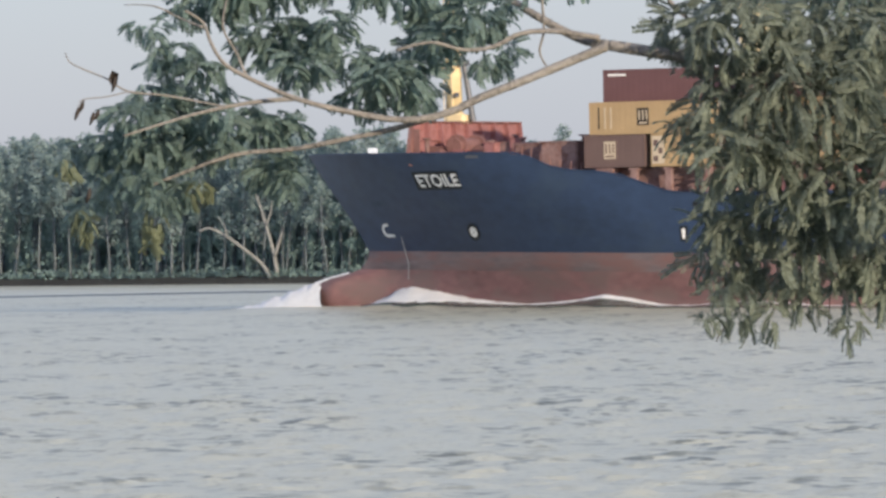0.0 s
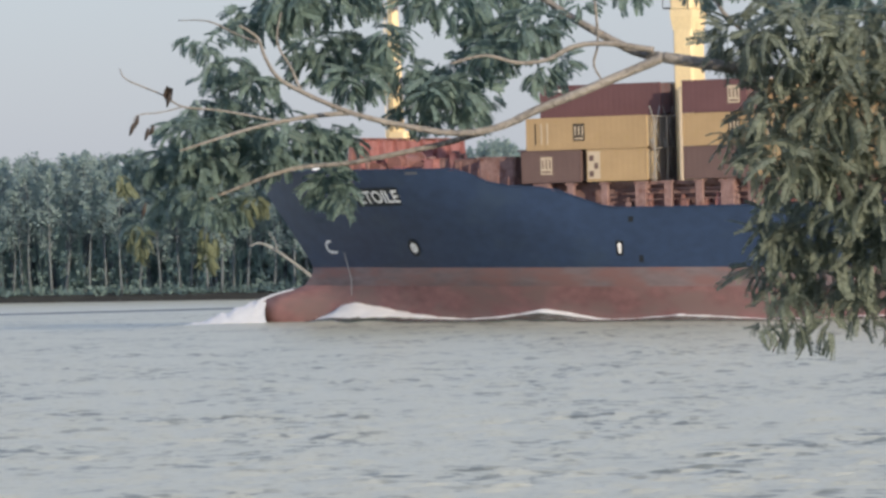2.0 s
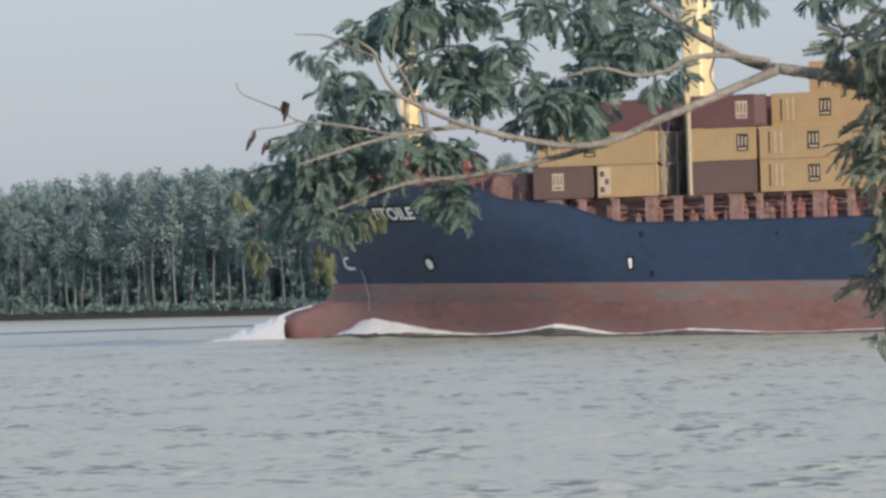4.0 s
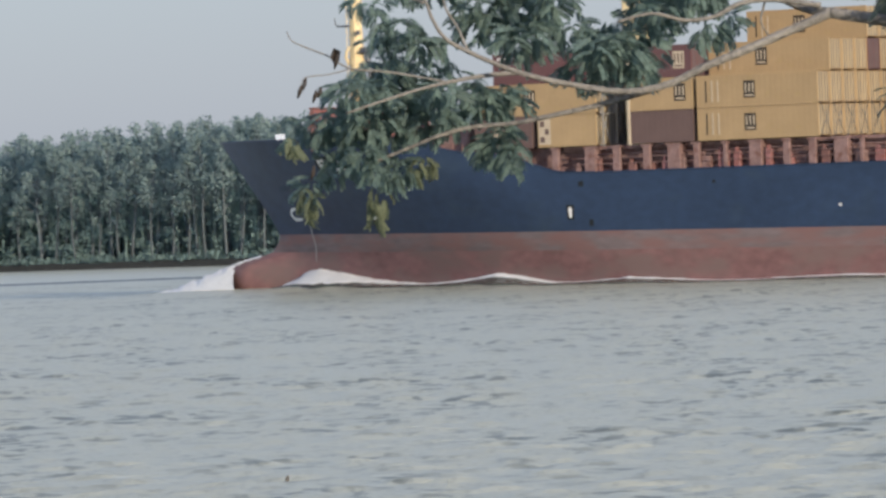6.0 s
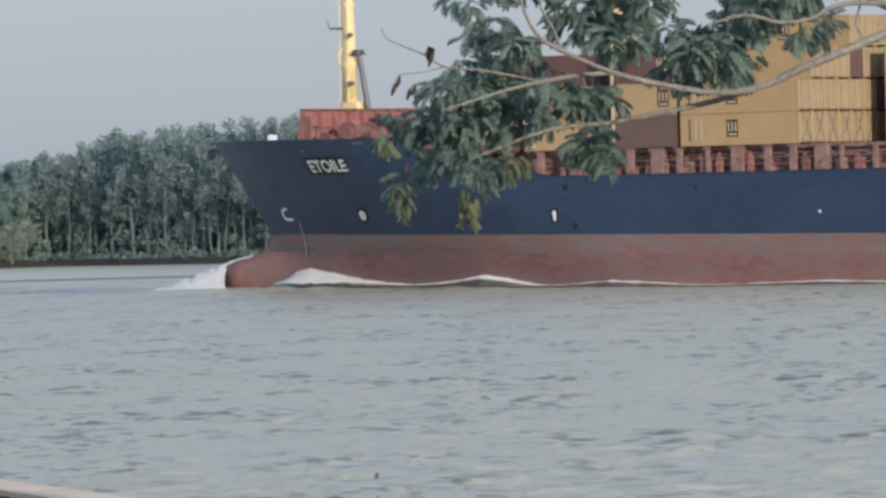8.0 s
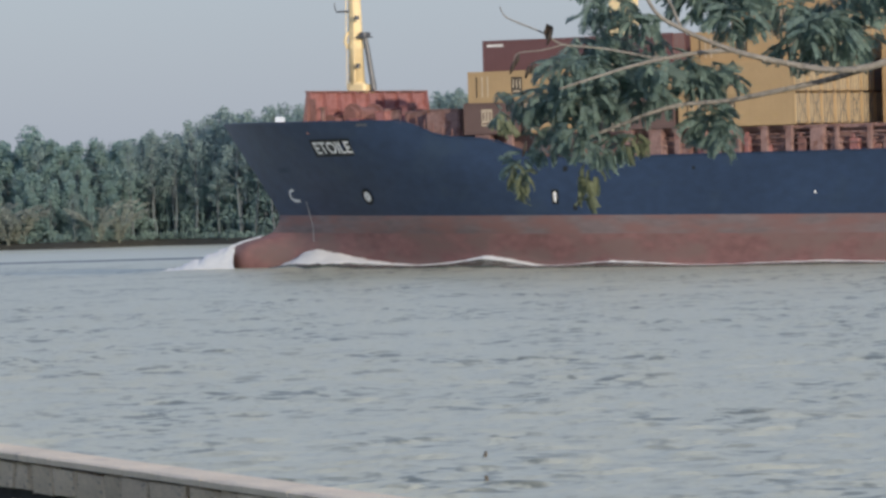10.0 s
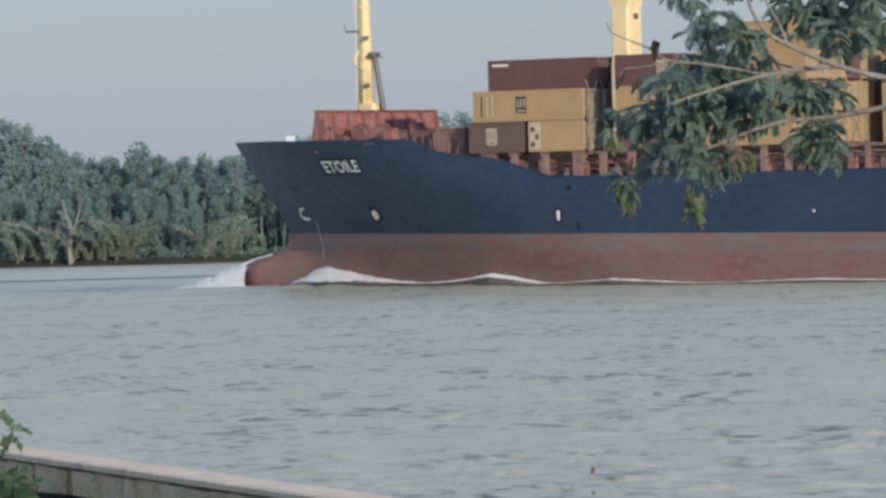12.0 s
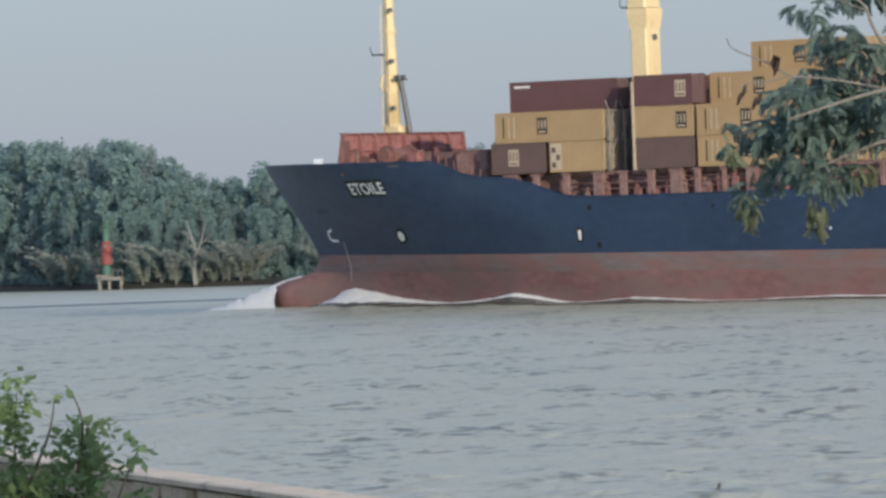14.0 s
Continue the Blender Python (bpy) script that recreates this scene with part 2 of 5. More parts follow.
M_BEACON_G = mat("green_beacon_paint", (0.10, 0.21, 0.165), 0.6, vary=0.12, scale=0.6, bump=0)
M_CONC = mat("grey_concrete", (0.27, 0.27, 0.26), 0.9, vary=0.25, scale=0.6, stain=(0.12, 0.11, 0.10), stain_at=(0.5, 0.7), bump=0.3, bump_scale=6)


# ---- mesh helpers ----
def mesh_from(name, verts, faces, material, smooth=False):
    me = bpy.data.meshes.new(name)
    me.from_pydata([tuple(v) for v in verts], [], faces)
    me.materials.append(material)
    if smooth:
        me.polygons.foreach_set("use_smooth", [True] * len(me.polygons))
    me.update()
    return me


def part(name, verts_faces, material, parent, label="", smooth=False, at=None):
    """One mesh object under a thing or a part."""
    ob = new(name, mesh_from(name, verts_faces[0], verts_faces[1], material, smooth))
    ob.parent = parent
    if at is not None:
        ob.matrix_basis = at
    return tagged(ob, label)


def thing(name, label, category, group="", kind="", at=None):
    ob = new(name)
    ob.empty_display_size = 0.2
    if at is not None:
        ob.matrix_basis = at
    return tagged(ob, label, category, group, kind)


def join(*shapes):
    v, f = [], []
    for sv, sf in shapes:
        k = len(v)
        v.extend(sv)
        f.extend([tuple(i + k for i in q) for q in sf])
    return v, f


def box(x0, x1, y0, y1, z0, z1, c=0.0):
    """A box, its upright edges chamfered by c."""
    if c <= 0:
        v = [(x, y, z) for z in (z0, z1) for x, y in ((x0, y0), (x1, y0), (x1, y1), (x0, y1))]
        return v, [(3, 2, 1, 0), (4, 5, 6, 7), (0, 1, 5, 4), (1, 2, 6, 5), (2, 3, 7, 6), (3, 0, 4, 7)]
    ring = [(x0 + c, y0), (x1 - c, y0), (x1, y0 + c), (x1, y1 - c), (x1 - c, y1), (x0 + c, y1), (x0, y1 - c), (x0, y0 + c)]
    v = [(x, y, z) for z in (z0, z1) for x, y in ring]
    return v, [tuple(range(7, -1, -1)), tuple(range(8, 16))] + [(i, (i + 1) % 8, (i + 1) % 8 + 8, i + 8) for i in range(8)]


def tube(points, radii, sides=8):
    """A tapered tube along points."""
    v, f = [], []
    pts = [Vector(p) for p in points]
    up = Vector((0.31, 0.87, 0.37))
    for i, p in enumerate(pts):
        d = (pts[min(i + 1, len(pts) - 1)] - pts[max(i - 1, 0)]).normalized()
        s = d.cross(up)
        if s.length < 0.05:
            s = d.cross(Vector((1, 0, 0)))
        s.normalize()
        w = d.cross(s)
        for k in range(sides):
            q = 2 * math.pi * k / sides
            v.append(tuple(p + (s * math.cos(q) + w * math.sin(q)) * radii[i]))
    n = len(pts)
    for i in range(n - 1):
        for k in range(sides):
            k2 = (k + 1) % sides
            f.append((i * sides + k, i * sides + k2, (i + 1) * sides + k2, (i + 1) * sides + k))
    f.append(tuple(range(sides - 1, -1, -1)))
    f.append(tuple((n - 1) * sides + k for k in range(sides)))
    return v, f


def smooth_line(points, steps=4):
    """Points of a smooth curve through the given ones."""
    p = [Vector(q) for q in points]
    out = []
    for i in range(len(p) - 1):
        a, b, c, d = p[max(i - 1, 0)], p[i], p[i + 1], p[min(i + 2, len(p) - 1)]
        for k in range(steps):
            t = k / steps
            out.append(0.5 * ((2 * b) + (c - a) * t + (2 * a - 5 * b + 4 * c - d) * t * t + (3 * b - a - 3 * c + d) * t ** 3))
    out.append(p[-1])
    return out


def lerp_table(x, table):
    xs, ys = zip(*table)
    return float(np.interp(x, xs, ys))


# ---- the river and its banks ----
rng = random.Random(7)
R = 9000.0


def river():
    """One sheet of water: a fan of real waves over the open river, and a far calm sheet below it out to the horizon."""
    g = np.random.default_rng(4)
    ys = [168.0]
    while ys[-1] < 1180:
        ys.append(ys[-1] + max(0.34, 0.0019 * ys[-1]))
    ys = np.array(ys)
    az = np.radians(np.linspace(-7.4, 7.4, 460))
    Y, A = np.meshgrid(ys, az, indexing="ij")
    X = Y * np.tan(A)
    step = np.maximum(0.34, 0.0019 * Y)
    Z = np.zeros_like(X)
    # wind sea: many small wave trains around one heading, gathered in gusty patches
    patch_ = np.zeros_like(X)
    for _ in range(14):
        ln, th, ph = g.uniform(12, 70), g.uniform(0, 6.28), g.uniform(0, 6.28)
        patch_ += np.sin((X * math.cos(th) + 0.5 * Y * math.sin(th)) * 6.283 / ln + ph)
    patch_ = np.clip(0.95 + 0.24 * patch_, 0.35, 1.9)
    for _ in range(110):
        ln = 0.9 * (4.5 / 0.9) ** g.random()
        th = g.normal(1.45, 0.8)
        amp = 0.0050 * ln ** 0.75
        ok = np.clip((ln - 2.4 * step) / (1.5 * step), 0, 1)
        Z += ok * amp * np.sin((X * math.cos(th) + Y * math.sin(th)) * 6.283 / ln + g.uniform(0, 6.28))
    # a smooth slick along the current line off the far bank
    slick = np.exp(-((Y - 840 - 0.10 * X - 3 * np.sin(X * 0.06)) / 10.0) ** 4)
    # low ripple everywhere; here and there a steeper wavelet stands out
    W = Z / Z.std()
    Z = (1 - 0.95 * slick) * (0.4 * Z + 0.055 * np.tanh(patch_ * np.maximum(W - 1.15, 0)))
    n, m = X.shape
    v = np.stack([X.ravel(), Y.ravel(), Z.ravel()], 1)
    i = np.arange(n * m).reshape(n, m)
    f = np.stack([i[:-1, :-1].ravel(), i[:-1, 1:].ravel(), i[1:, 1:].ravel(), i[1:, :-1].ravel()], 1)
    base = [(-R, -300, -0.7), (R, -300, -0.7), (R, R, -0.7), (-R, R, -0.7)]
    k = len(v)
    me = bpy.data.meshes.new("water")
    me.from_pydata(np.vstack([v, base]).tolist(), [], f.tolist() + [(k, k + 1, k + 2, k + 3)])
    me.materials.append(M_WATER)
    me.polygons.foreach_set("use_smooth", [True] * len(me.polygons))
    me.update()
    return tagged(new("water", me), "grey-green rippled river water under an evening sky", "water", kind="structure")


water = river()

BANK = ((700, 320), (250, 700), (60, 905), (10, 965), (-30, 1012), (-66, 1052), (-76, 1036), (-108, 1052), (-130, 1085), (-200, 1150), (-500, 1420), (-1500, 2300))


def bank_y(x):
    return lerp_table(-x, [(-a, b) for a, b in BANK])


def far_bank():
    line = []
    for i in range(len(BANK) - 1):
        (x0, y0), (x1, y1) = BANK[i], BANK[i + 1]
        n = max(2, int(math.hypot(x1 - x0, y1 - y0) / 6)) if abs(x0) < 260 else 4
        line += [(x0 + (x1 - x0) * k / n, y0 + (y1 - y0) * k / n) for k in range(n)]
    line.append(BANK[-1])
    v, f = [], []
    for x, y in line:
        j = noise.noise((x * 0.11, y * 0.07, 2.0))
        for dy, z in ((-2.2 + 2 * j, -0.6), (-1.0 + 1.6 * j, 0.25 + 0.2 * j), (0.8 + j, 0.9 + 0.35 * j), (7, 1.3), (5000, 2.0)):
            v.append((x, y + dy, z))
    for i in range(len(line) - 1):
        for k in range(4):
            f.append((i * 5 + k + 5, i * 5 + k, i * 5 + k + 1, i * 5 + k + 6))
    ob = new("far_bank_ground", mesh_from("far_bank_ground", v, f, M_MUD, True))
    tagged(ob, "dark muddy river bank below the woods", "ground", kind="structure")


far_bank()

WALL_A, WALL_D, WALL_TOP = Vector((-1.71, 45.27)), Vector((-0.297, 0.955)), 6.0
WALL_N = Vector((-0.955, -0.297))  # towards the land


def wall_pt(s, d, z):
    p = WALL_A + WALL_D * s + WALL_N * d
    return (p.x, p.y, z)


def near_ground():
    v, f = [], []
    stations = list(range(-60, 120, 4))
    offs = (0.24, 1.0, 2.0, 4.0, 8.0, 14.0, 25.0, 60.0)
    for s in stations:
        for d in offs:
            p = wall_pt(s, d, 0)
            r = math.hypot(p[0], p[1])
            z = 5.25 + 1.0 * max(0.0, 1 - r / 40) + 0.12 * noise.noise((p[0] * 0.5, p[1] * 0.5, 0))
            v.append((p[0], p[1], z))
    n = len(offs)
    for i in range(len(stations) - 1):
        for k in range(n - 1):
            f.append((i * n + k, i * n + n + k, i * n + n + k + 1, i * n + k + 1))
    ob = new("near_bank_ground", mesh_from("near_bank_ground", v, f, M_SOIL, True))
    tagged(ob, "grassy soil behind the river wall", "ground", kind="structure")


near_ground()


def river_wall():
    wall = thing("river_wall", "weathered stone river wall with a pale pinkish concrete coping", "wall", kind="structure")
    s0, s1 = -60.0, 116.0

    def slab(d0, d1, z0, z1):
        v = [wall_pt(s, d, z) for s in (s0, s1) for d, z in ((d0, z0), (d1, z0), (d1, z1), (d0, z1))]
        return v, [(0, 1, 2, 3), (7, 6, 5, 4), (1, 5, 6, 2), (4, 0, 3, 7), (3, 2, 6, 7), (0, 4, 5, 1)]

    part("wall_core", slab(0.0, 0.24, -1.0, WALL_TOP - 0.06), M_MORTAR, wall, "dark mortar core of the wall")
    # coping in lengths, worn edges
    v, f = [], []
    s = s0
    while s < s1:
        ln = 2.4
        k = len(v)
        for a in (s + 0.01, s + ln * 0.33, s + ln * 0.66, s + ln - 0.01):
            w = 0.02 * noise.noise((a * 1.7, 0, 5))
            for d, z in ((-0.04, -0.06), (0.35 + w, -0.06), (0.36 + w, -0.015 + 0.4 * w), (0.33 + w, 0.0), (-0.02, 0.0)):
                v.append(wall_pt(a, d, WALL_TOP + z))
        for i in range(3):
            for j in range(5):
                q = (j + 1) % 5
                f.append((k + i * 5 + j, k + i * 5 + q, k + i * 5 + 5 + q, k + i * 5 + 5 + j))
        f += [(k, k + 1, k + 2, k + 3, k + 4), (k + 19, k + 18, k + 17, k + 16, k + 15)]
        s += ln
    part("coping", (v, f), M_COPING, wall, "pale pinkish concrete coping")
    # courses of stone blocks on the landward face
    variants = []
    for i in range(6):
        r = random.Random(i)
        v, f = box(-0.5, 0.5, -0.5, 0.5, -0.5, 0.5, 0.06)
        v = [(x + r.uniform(-.03, .03), y + r.uniform(-.06, .06), z + r.uniform(-.05, .05)) for x, y, z in v]
        variants.append(mesh_from("stone_block", v, f, M_STONE))
    turn = math.atan2(WALL_D.y, WALL_D.x)
    for course, (z0, hgt, out) in enumerate(((WALL_TOP - 0.30, 0.225, 0.30), (WALL_TOP - 0.62, 0.24, 0.26))):
        s = -8.0 + course * 0.4
        while s < 34.0:
            ln = rng.uniform(0.55, 1.25)
            if course == 0 or rng.random() < 0.7:
                ob = new("stone_block", rng.choice(variants))
                ob.parent = wall
                p = wall_pt(s + ln / 2, out - 0.12 + rng.uniform(-.02, .02), z0 + hgt / 2)
                ob.matrix_basis = Matrix.LocRotScale(p, Euler((0, 0, turn + rng.uniform(-.02, .02))), (ln - 0.06, 0.3, hgt * rng.uniform(0.86, 1.0)))
            s += ln


# ---- the ship ----
CL, HALF = 12.0, 12.0      # centre line and half breadth; port side lies at y = 0
HEAD, START, SPEED = -31.313, Vector((14.12, 616.126, 0)), 5.7201
AFT = Vector((math.cos(radians(HEAD)), math.sin(radians(HEAD)), 0))


def ship_pose(t):
    p = START - AFT * SPEED * t
    return pose(p.x, p.y, 0, 0, 0, HEAD)


SHEER = ((-8, 14.55), (0, 14.5), (12, 14.35), (20.8, 14.2), (22.5, 13.75), (24.5, 12.95), (26.5, 12.55), (29, 12.4), (31.5, 12.05), (34, 11.2), (35.8, 10.6), (37.5, 10.35), (42, 10.25), (160, 10.1))
STEM = ((-4, -2.0), (-1, -5.2), (0.3, -6.3), (1.2, -6.85), (2.0, -6.9), (2.7, -6.5), (3.2, -5.0), (3.55, -3.2), (3.9, -2.0), (4.4, -1.3), (5.6, -0.95), (7.2, -1.9), (9.15, -3.3), (11.7, -5.2), (13.4, -6.5), (14.5, -7.25))
FOREFOOT = ((-4, 3.0), (0, 0.5), (3.6, -0.6), (4.4, -1.3), (5.6, -0.95), (7.2, -1.9), (9.15, -3.3), (11.7, -5.2), (13.4, -6.5), (14.5, -7.25))


def red_line(x):
    return 5.62 - 0.0155 * max(x, -2)


def half_breadth(x, z):
    xs = lerp_table(z, FOREFOOT)
    ln = lerp_table(z, ((0, 50), (5, 43), (9, 36), (14.5, 29)))
    p = lerp_table(z, ((0, 1.7), (5, 1.8), (14.5, 2.4)))
    t = min(max((x - xs) / ln, 0.0), 1.0)
    b = HALF * (1 - (1 - t) ** p)
    if z < 4.3 and x < 20:
        # the bulb swells out ahead of the forefoot and fairs into the hull
        nose = lerp_table(z, STEM)
        girth = 1.75 * math.sqrt(max(0.0, 1 - ((z - 1.4) / 2.6) ** 2)) * min(max((x - nose) / 2.4, 0.0), 1.0) ** 0.5
        b = (b ** 3 + girth ** 3) ** (1 / 3)
    if z < 0:
        b *= 1 - 0.05 * z * z / 4
    if x > 140:
        b *= 1 - 0.25 * ((x - 140) / 20) ** 2
    return max(b, 0.0)


def hull_shell(levels):
    """Both sides of the hull between z levels, given as functions of x."""
    us = [(k / 40) ** 1.9 * 46 for k in range(41)] + [50, 56, 62, 70, 80, 95, 110, 130, 140, 147, 154, 158, 160]
    nl = len(levels)
    v, f = [], []
    for side in (-1, 1):
        k0 = len(v)
        for u in us:
            for lv in levels:
                x = u
                for _ in range(4):
                    z = lv(x)
                    x = u + lerp_table(z, STEM) * max(0.0, 1 - u / 46)
                z = lv(x)
                v.append((x, CL + side * half_breadth(x, z), z))
        for i in range(len(us) - 1):
            for j in range(nl - 1):
                q = (k0 + i * nl + j, k0 + i * nl + nl + j, k0 + i * nl + nl + j + 1, k0 + i * nl + j + 1)
                f.append(q if side < 0 else q[::-1])
        last = k0 + (len(us) - 1) * nl
    # flat stern
    for j in range(nl - 1):
        p = (len(us) - 1) * nl + j
        s = len(us) * nl + p
        f.append((p, s, s + 1, p + 1))
    return v, f


def on_hull(x, z, out=0.05):
    """A point on the port side, out metres proud of the plating."""
    return (x - out * 0.3, CL - half_breadth(x, z) - out, z)


def patch(poly, out=0.05):
    return [on_hull(x, z, out) for x, z in poly], [tuple(range(len(poly)))]


def ring_patch(cx, cz, outer, inner, out=0.05, arc=(0, 360), n=18):
    v, f = [], []
    for k in range(n + 1):
        q = radians(arc[0] + (arc[1] - arc[0]) * k / n)
        for rx, rz in (outer, inner):
            v.append(on_hull(cx + rx * math.cos(q), cz + rz * math.sin(q), out))
    for k in range(n):
        f.append((2 * k, 2 * k + 1, 2 * k + 3, 2 * k + 2))
    return v, f


def text_on_hull(body, x0, x1, z0, z1, out):
    cu = bpy.data.curves.new("lettering", "FONT")
    cu.body = body
    cu.resolution_u = 3
    cu.offset = 0.022
    tmp = new("lettering_tmp", cu)
    me = bpy.data.meshes.new_from_object(tmp.evaluated_get(bpy.context.evaluated_depsgraph_get()))
    bpy.data.objects.remove(tmp)
    co = np.array([v.co[:] for v in me.vertices])
    lo, hi = co.min(0), co.max(0)
    v = []
    for c in co:
        a, b = (c[0] - lo[0]) / (hi[0] - lo[0]), (c[1] - lo[1]) / (hi[1] - lo[1])
        z = z0 + (z1 - z0) * b
        v.append(on_hull(x0 + (x1 - x0) * a + 0.35 * (1 - b), z, out))
    f = [tuple(p.vertices) for p in me.polygons]
    return v, f


ship = thing("container_ship", "navy blue container ship with a worn red lower hull", "ship", at=ship_pose(0))


def build_hull():
    top = lambda x: lerp_table(x, SHEER)
    mk = lambda a: (lambda x: red_line(x) + (top(x) - red_line(x)) * a)
    hull = part("hull", hull_shell([mk(a) for a in (0, 0.15, 0.3, 0.45, 0.6, 0.72, 0.84, 0.92, 1.0)]), M_NAVY, ship, "navy blue upper hull with a flared bow", True)
    part("boot_top", hull_shell([(lambda x, d=d: red_line(x) - d) for d in (1.7, 0.9, 0.0)]), M_GREYRED, ship, "dull greyish red band along the hull", True)
    part("lower_hull", hull_shell([(lambda x, d=d: (red_line(x) - 1.7) - d) for d in (5.5, 4.6, 3.9, 3.2, 2.5, 1.8, 1.2, 0.8, 0.4, 0.0)]), M_RED, ship, "worn red lower hull with a bulbous bow", True)
    # rail cap along the sheer, both sides, with plating thickness
    for side in (-1, 1):
        pts = [(x, CL + side * (half_breadth(x, top(x)) - 0.02), top(x) + 0.03) for x in
               [-7.0, -6.5, -5.5, -4, -2, 0, 3, 6, 9, 12, 15, 18, 20.8, 22.5, 24.5, 26.5, 29, 31.5, 34, 35.8, 37.5, 42, 60, 90, 130, 159]]
        part("gunwale", tube(pts, [0.09] * len(pts), 6), M_NAVY, ship, "rounded gunwale", True)
    # decks below the rail
    v, f = [], []
    xs = [-6.2, -4, 0, 4, 8, 12, 16, 20, 24, 28, 32, 36, 40, 60, 100, 140, 159]
    for x in xs:
        z = top(x) - (1.1 if x < 24 else 0.9 if x < 36 else 0.3)
        b = max(half_breadth(x, z) - 0.05, 0.02)
        v += [(x, CL - b, z), (x, CL + b, z)]
    f = [(2 * i, 2 * i + 2, 2 * i + 3, 2 * i + 1) for i in range(len(xs) - 1)]
    part("deck", (v, f), M_DECKRED, ship, "red oxide deck")
    # markings
    part("name_lettering", text_on_hull("ETOILE", 9.2, 14.3, 11.35, 12.5, 0.09), M_WHITE, hull, "white ship name on the bow")
    part("name_panel", ([on_hull(x, z, 0.05) for x, z in ((9.0, 11.1), (11.6, 11.1), (14.6, 11.1), (14.4, 12.75), (11.4, 12.75), (8.8, 12.75))], [(0, 1, 4, 5), (1, 2, 3, 4)]), M_DARKMARK, hull, "dark panel behind the name")
    part("bulb_mark", join(ring_patch(2.6, 7.5, (0.75, 0.62), (0.45, 0.36), 0.08, (60, 300)), patch([(2.4, 6.85), (3.5, 6.85), (3.5, 7.1), (2.4, 7.1)], 0.08)), M_WHITE, hull, "white bulbous bow mark")
    part("thruster_mark", ring_patch(14.4, 7.2, (0.45, 0.48), (0.05, 0.05), 0.08), M_WHITE, hull, "white round thruster mark")
    part("thruster_ring", ring_patch(14.4, 7.2, (0.75, 0.78), (0.45, 0.48), 0.08), M_DARKMARK, hull, "dark ring around the thruster mark")
    part("draught_mark", patch([(37.65, 6.3), (37.9, 6.25), (37.95, 7.1), (37.75, 7.25), (37.55, 7.1)], 0.05), M_WHITE, hull, "white hull mark")
    part("draught_panel", patch([(37.4, 6.1), (38.1, 6.05), (38.15, 7.4), (37.35, 7.45)], 0.03), M_DARKMARK, hull)
    part("tug_mark", patch([(65.2, 6.45), (65.42, 6.45), (65.42, 6.7), (65.2, 6.7)], 0.04), M_WHITE, hull)
    for x, z, w, h in ((38.7, 9.05, 0.5, 0.5), (39.7, 5.45, 0.45, 0.6), (52.5, 8.9, 0.3, 0.3)):
        part("scupper", patch([(x, z), (x + w, z), (x + w, z + h), (x, z + h)], 0.04), M_DARKMARK, hull)
    # depth scale: a faint pale streak down the bow
    part("draught_scale", patch([(4.3, 6.9), (4.42, 6.9), (4.9, 4.4), (4.6, 3.0), (4.45, 3.0), (4.75, 4.4)], 0.05), M_GREYMARK, hull, "pale streaked draught scale")
    part("anchor_pocket", patch([(1.4, 9.7), (3.6, 9.7), (3.7, 10.2), (1.5, 10.2)], 0.04), M_POCKET, hull, "grey anchor pocket on the bow")
    part("bow_fairlead", patch([(15.7, 13.85), (17.2, 13.85), (17.1, 14.1), (15.8, 14.1)], 0.06), M_STEEL, hull)
    # white lamp box at the bow
    part("bow_lamp_box", box(0.6, 1.25, 9.3, 10.1, 14.2, 15.1, 0.08), M_LAMP, ship, "white box at the bow rail")


build_hull()


def wedge(x0, x1, y0, y1):
    """A sloping end plate of the breakwater, from full height at y0 down to the deck at y1."""
    v = [(x, y, z) for x in (x0, x1) for y, z in ((y0, 14.5), (y1, 14.5), (y0, 17.25))]
    f = [(0, 1, 2), (5, 4, 3), (0, 3, 4, 1), (1, 4, 5, 2), (2, 5, 3, 0)]
    return v, f if (y1 > y0) else [q[::-1] for q in f]


